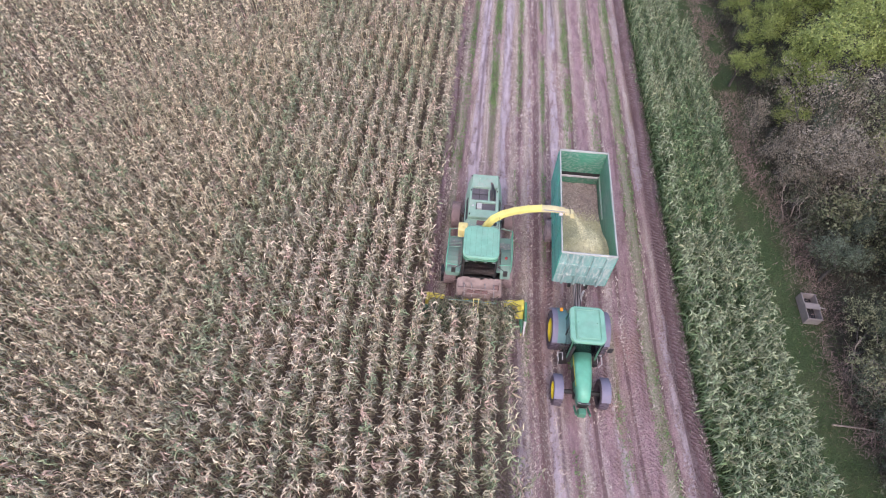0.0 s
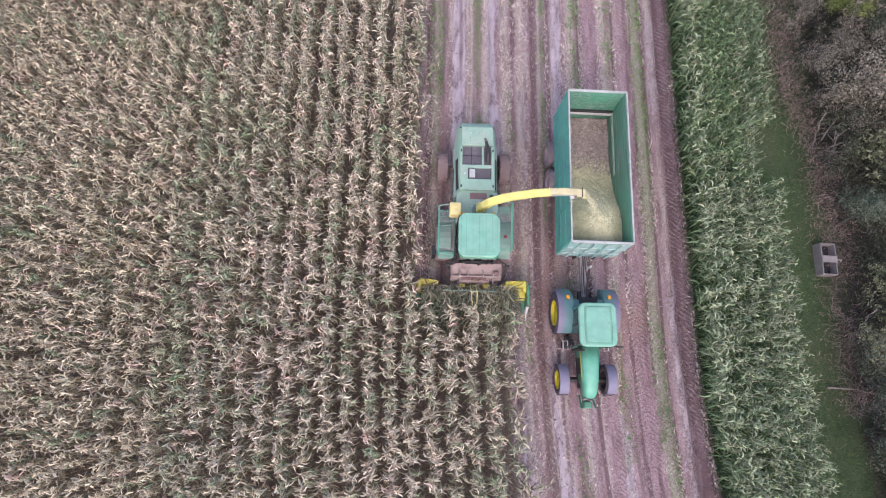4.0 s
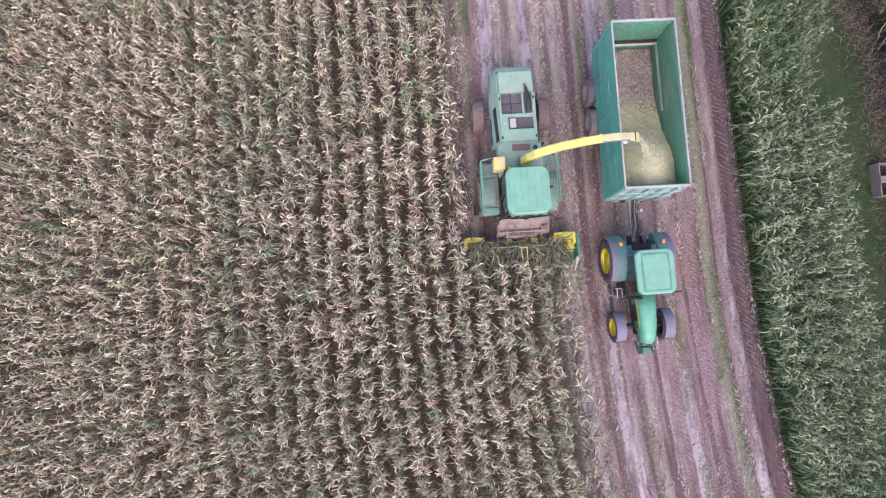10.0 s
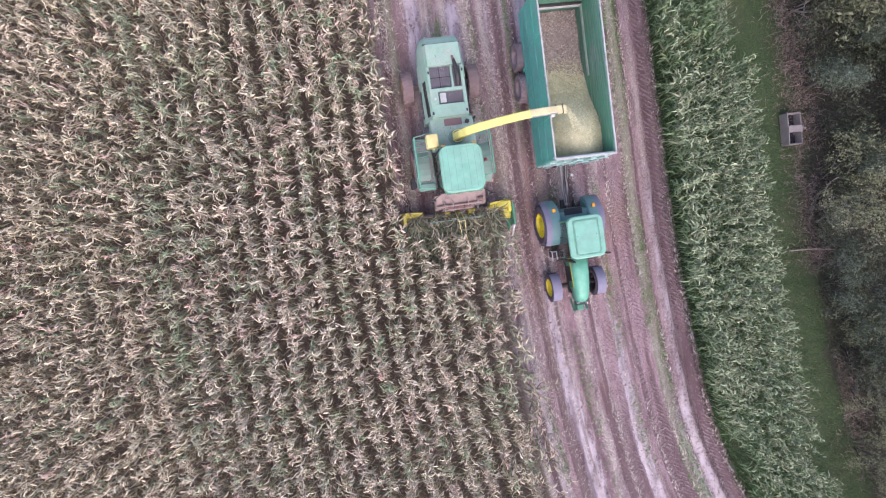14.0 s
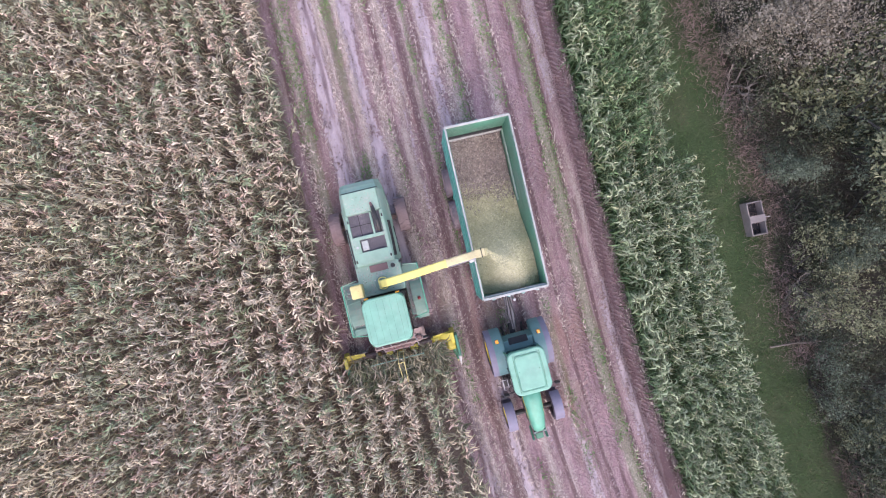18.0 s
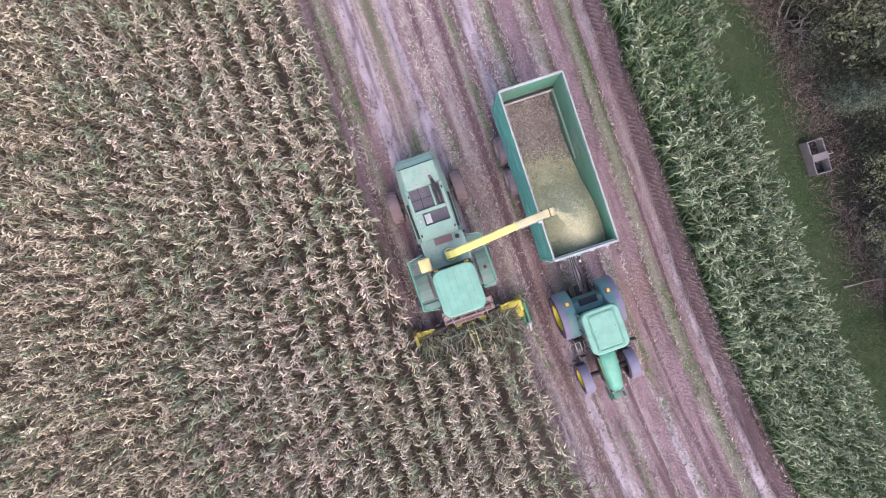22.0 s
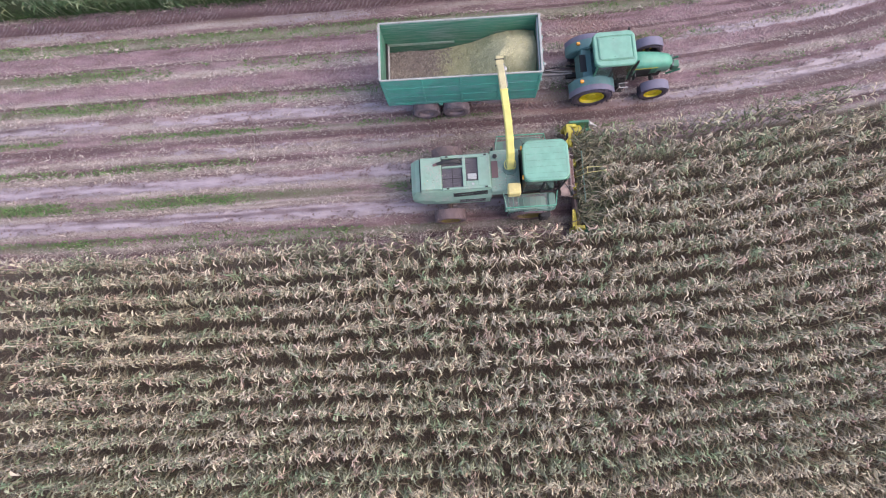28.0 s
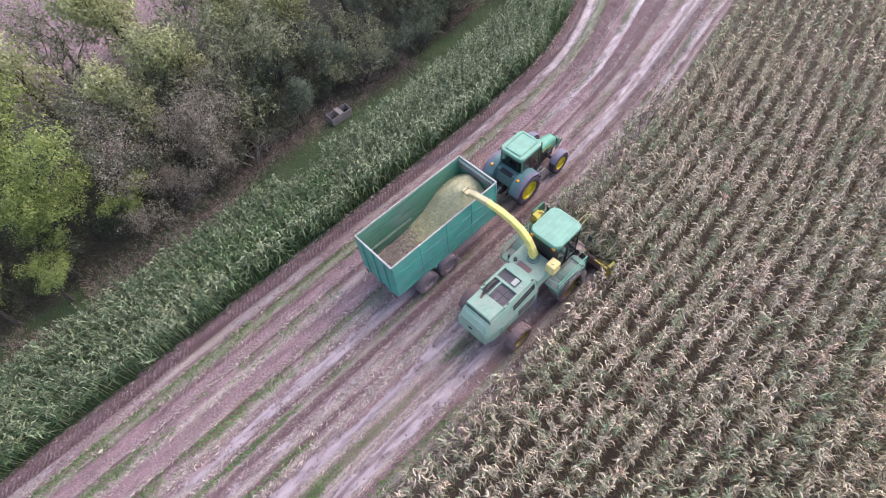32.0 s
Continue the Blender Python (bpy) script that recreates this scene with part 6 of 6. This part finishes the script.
n = 150000
x, y = rng.uniform(-2.9, 9.6, n), rng.uniform(-26, 36, n)
rowness = np.cos(2 * math.pi * (x - EDGE) / ROW)
bare = np.zeros(n)
for at, w, d in RUTS:
    bare = np.maximum(bare, np.exp(-(((x - at) / (w * 1.3)) ** 2)))
keep = (rng.random(n) < (0.45 + 0.5 * rowness) * (1.05 - bare)) & ((y > -3) | (x > 1.6))
x, y = x[keep], y[keep]
n = len(x)
az = rng.normal(1.57, 0.9, n)
ln = 0.05 + 0.19 * rng.random(n) ** 2
v = blades(x + bend(y, x), y, relief(x, y) + 0.02, az, ln, 0.012 + 0.024 * rng.random(n), rng.normal(0.1, 0.15, n), np.full(n, 0.1), 0.5, 2)
tagged(new("straw_litter", quads("straw_litter", v, [STRAW])), "scattered pale maize leaves and husks on the soil", "litter", kind="stuff")

# clods thrown up along the ruts
m = 9000
x, y = rng.uniform(-2.8, 9.5, m), rng.uniform(-24, 34, m)
near_rut = np.zeros(m)
for at, w, d in RUTS:
    near_rut = np.maximum(near_rut, np.exp(-(((np.abs(x - at) - 1.5 * w) / 0.14) ** 2)))
keep = (rng.random(m) < 0.12 + 0.8 * near_rut) & ((y > -3) | (x > 1.6))
x, y = x[keep], y[keep]
m = len(x)
r_ = 0.02 + 0.05 * rng.random(m) ** 2
z = relief(x, y)
ring = np.array([(1, 0, 0), (0, 1, 0), (-1, 0, 0), (0, -1, 0), (0, 0, 0.8)], float)
cv = ring[None] * r_[:, None, None] * rng.uniform(0.6, 1.3, (m, 5, 1)) + np.stack([x + bend(y, x), y, z], -1)[:, None, :]
faces = [(5 * i + a, 5 * i + b_, 5 * i + 4) for i in range(m) for a, b_ in ((0, 1), (1, 2), (2, 3), (3, 0))]
me = bpy.data.meshes.new("soil_clods")
me.from_pydata(cv.reshape(-1, 3).tolist(), [], faces)
me.materials.append(MUD)
tagged(new("soil_clods", me), "small red-brown soil clods beside the ruts", "soil", kind="stuff")

# pale dashes of leaf and husk pushed up along the edges of the lanes
BROAD = (-2.35, 1.3, 2.0, 4.35)
LINES = (-2.55, -1.5, -0.6, 0.25, 1.12, 1.4, 2.05, 2.4, 3.4, 4.3, 5.15, 6.05, 6.15, 6.85, 7.75, 8.35, 9.72)
m = 76000
row_at = rng.choice(np.array(LINES + BROAD * 2), m)
broad = np.isin(row_at, np.array(BROAD))
y = rng.uniform(-28, 38, m)
thick = fbm(row_at * 3.1, y * 0.35, 72)
x = row_at + 0.16 * (fbm(y * 0.22, row_at * 1.7, 58) - 0.5) + rng.normal(0, 1, m) * np.where(broad, 0.17, 0.035 + 0.08 * rng.random(m) ** 3)
keep = (rng.random(m) < np.clip((thick - 0.38) * 5, 0.05, 1)) & ((y > -3) | (x > 1.5))
x, y = x[keep], y[keep]
m = len(x)
v = blades(x + bend(y, x), y, relief(x, y) + 0.03, rng.normal(1.57, 0.8, m), 0.08 + 0.24 * rng.random(m) ** 2, 0.018 + 0.022 * rng.random(m), rng.normal(0.2, 0.2, m), np.full(m, 0.25), 0.6, 3)
tagged(new("husk_rows", quads("husk_rows", v, [STRAW])), "lines of pale maize husks along the old rows", "litter", kind="stuff")

sx, sy = plant_rows(EDGE + ROW, 9.4, -26, 36, 0.21, lambda L, Y: (Y > -2.5) | (L > 1.9), 0.03)
keep = rng.random(len(sx)) < 0.55
sx, sy = sx[keep], sy[keep]
n = len(sx)
hgt = 0.07 + 0.1 * rng.random(n)
az = rng.uniform(0, 6.28, n)
st = []
for a in (0, 1.57):
    ex, ey = 0.013 * np.cos(az + a), 0.013 * np.sin(az + a)
    z0 = relief(sx - bend(sy, sx), sy) - 0.02
    tx, ty = sx + 0.03 * np.cos(az * 3), sy + 0.03 * np.sin(az * 3)
    st.append(np.stack([np.stack([sx - ex, sy - ey, z0], -1), np.stack([sx + ex, sy + ey, z0], -1), np.stack([tx - ex, ty - ey, z0 + hgt], -1), np.stack([tx + ex, ty + ey, z0 + hgt], -1)], 1))
tagged(new("stubble", quads("stubble", np.concatenate(st), [STRAW])), "short cut maize stubble in rows", "stubble", kind="stuff")


# ---- feed bin on the verge ----
def bin_():
    b = thing("wooden_bin", pose(16.2, -0.8, 0.0, 0, 0, -2), "open pale wooden bin with two dark compartments on the grass", "bin")
    for s in (-1, 1):
        part("side_board", boxed(s * 0.33 - 0.025, s * 0.33 + 0.025, -0.75, 0.75, 0.02, 0.55, 0.008), BIN_WOOD, b)
        part("end_board", boxed(-0.305, 0.305, s * 0.725 - 0.025, s * 0.725 + 0.025, 0.02, 0.55, 0.008), BIN_WOOD, b)
    part("lid", boxed(-0.36, 0.36, -0.18, 0.14, 0.555, 0.6, 0.01), BIN_WOOD, b, "pale middle lid")
    # black slab added so the open compartments stay dark inside
    part("dark_fill", boxed(-0.303, 0.303, -0.698, 0.698, 0.02, 0.12), SEAT, b, "dark fill added inside the bin")
    part("handle", tubed([(0.34, 0.0, 0.52), (0.65, -0.02, 0.46)], 0.02, 6), PALE, b)


bin_()


def fallen_branch(x, y, length, turn, r):
    e = thing("fallen_branch", pose(x, y, 0.12, 0, 0, turn), "thin bleached branch lying across the grass verge", "branch")
    part("stem", tubed([(0, 0, 0), (length * 0.4, 0.06, 0.1), (length * 0.75, -0.04, 0.12), (length, 0.08, 0.3)], [r, r * 0.8, r * 0.55, r * 0.2], 6), DEADWOOD, e)
    part("twig", tubed([(length * 0.6, 0, 0.1), (length * 0.75, 0.35, 0.3)], [r * 0.4, r * 0.1], 5), DEADWOOD, e)
    part("twig", tubed([(length * 0.75, 0, 0.1), (length * 0.9, -0.3, 0.25)], [r * 0.35, r * 0.1], 5), DEADWOOD, e)


fallen_branch(15.6, -6.6, 3.0, -6, 0.045)
for y, dx in ((5.0, -0.9), (-4.4, -0.3), (-6.0, -0.5), (-13.0, 0.2)):
    tree(5, 18.0 + dx + float(bend(y)), y, 0.75, y * 40)
for kind, x, y, size in ((3, 19.0, 15.5, 1.25), (3, 21.5, 19.5, 1.2), (3, 23.5, 16.5, 1.15), (2, 18.9, 8.6, 1.6), (1, 21.0, 3.2, 1.45), (1, 22.5, 6.5, 1.4), (1, 17.6, -3.6, 0.75)):
    tree(kind, x, y, size, 50 * size + 20 * y)


# scraps of maize lying on the harvester's decks
spots = ((-1.55, -0.92, -1.1, 0.55, 1.82, 260), (0.92, 1.49, -1.05, 0.58, 1.74, 200), (-0.8, 0.85, 0.15, 1.2, 2.625, 170), (-0.6, 0.6, 3.15, 4.1, 2.835, 60))
x, y, z = [], [], []
for x0, x1, y0, y1, top, k in spots:
    x.append(rng.uniform(x0, x1, k) - 0.4)
    y.append(rng.uniform(y0, y1, k))
    z.append(np.full(k, top - 0.03))
x, y, z = np.concatenate(x), np.concatenate(y), np.concatenate(z)
m = len(x)
v = blades(x, y, z, rng.uniform(0, 6.28, m), 0.05 + 0.16 * rng.random(m) ** 2, np.full(m, 0.025), rng.uniform(0.0, 0.25, m), np.full(m, 0.15), 0.5, 2)
tagged(new("leaf_scraps", quads("leaf_scraps", v, [STRAW, CUT_GREEN], (rng.random(m) < 0.35).astype(int))), "scraps of maize leaf lying on the harvester decks", "litter", kind="stuff")

# chopped maize leaving the spout
m = 4200
q = rng.random(m) ** 0.85
wide = 0.025 + 0.13 * q ** 1.6
x = 3.74 + 0.88 * q + rng.normal(0, 1, m) * wide
y = 0.76 - 0.8 * q + rng.normal(0, 1, m) * wide
z = 4.22 - 0.2 * q - 1.25 * q * q + rng.normal(0, 0.05, m)
v = blades(x, y, z, rng.uniform(0, 6.28, m), 0.018 + 0.035 * rng.random(m), np.full(m, 0.018), rng.normal(0, 0.6, m), np.full(m, 0.1), 0, 2)
tagged(new("chop_stream", quads("chop_stream", v, [CHIP])), "loose stream of chopped maize falling from the spout", "silage", kind="stuff")
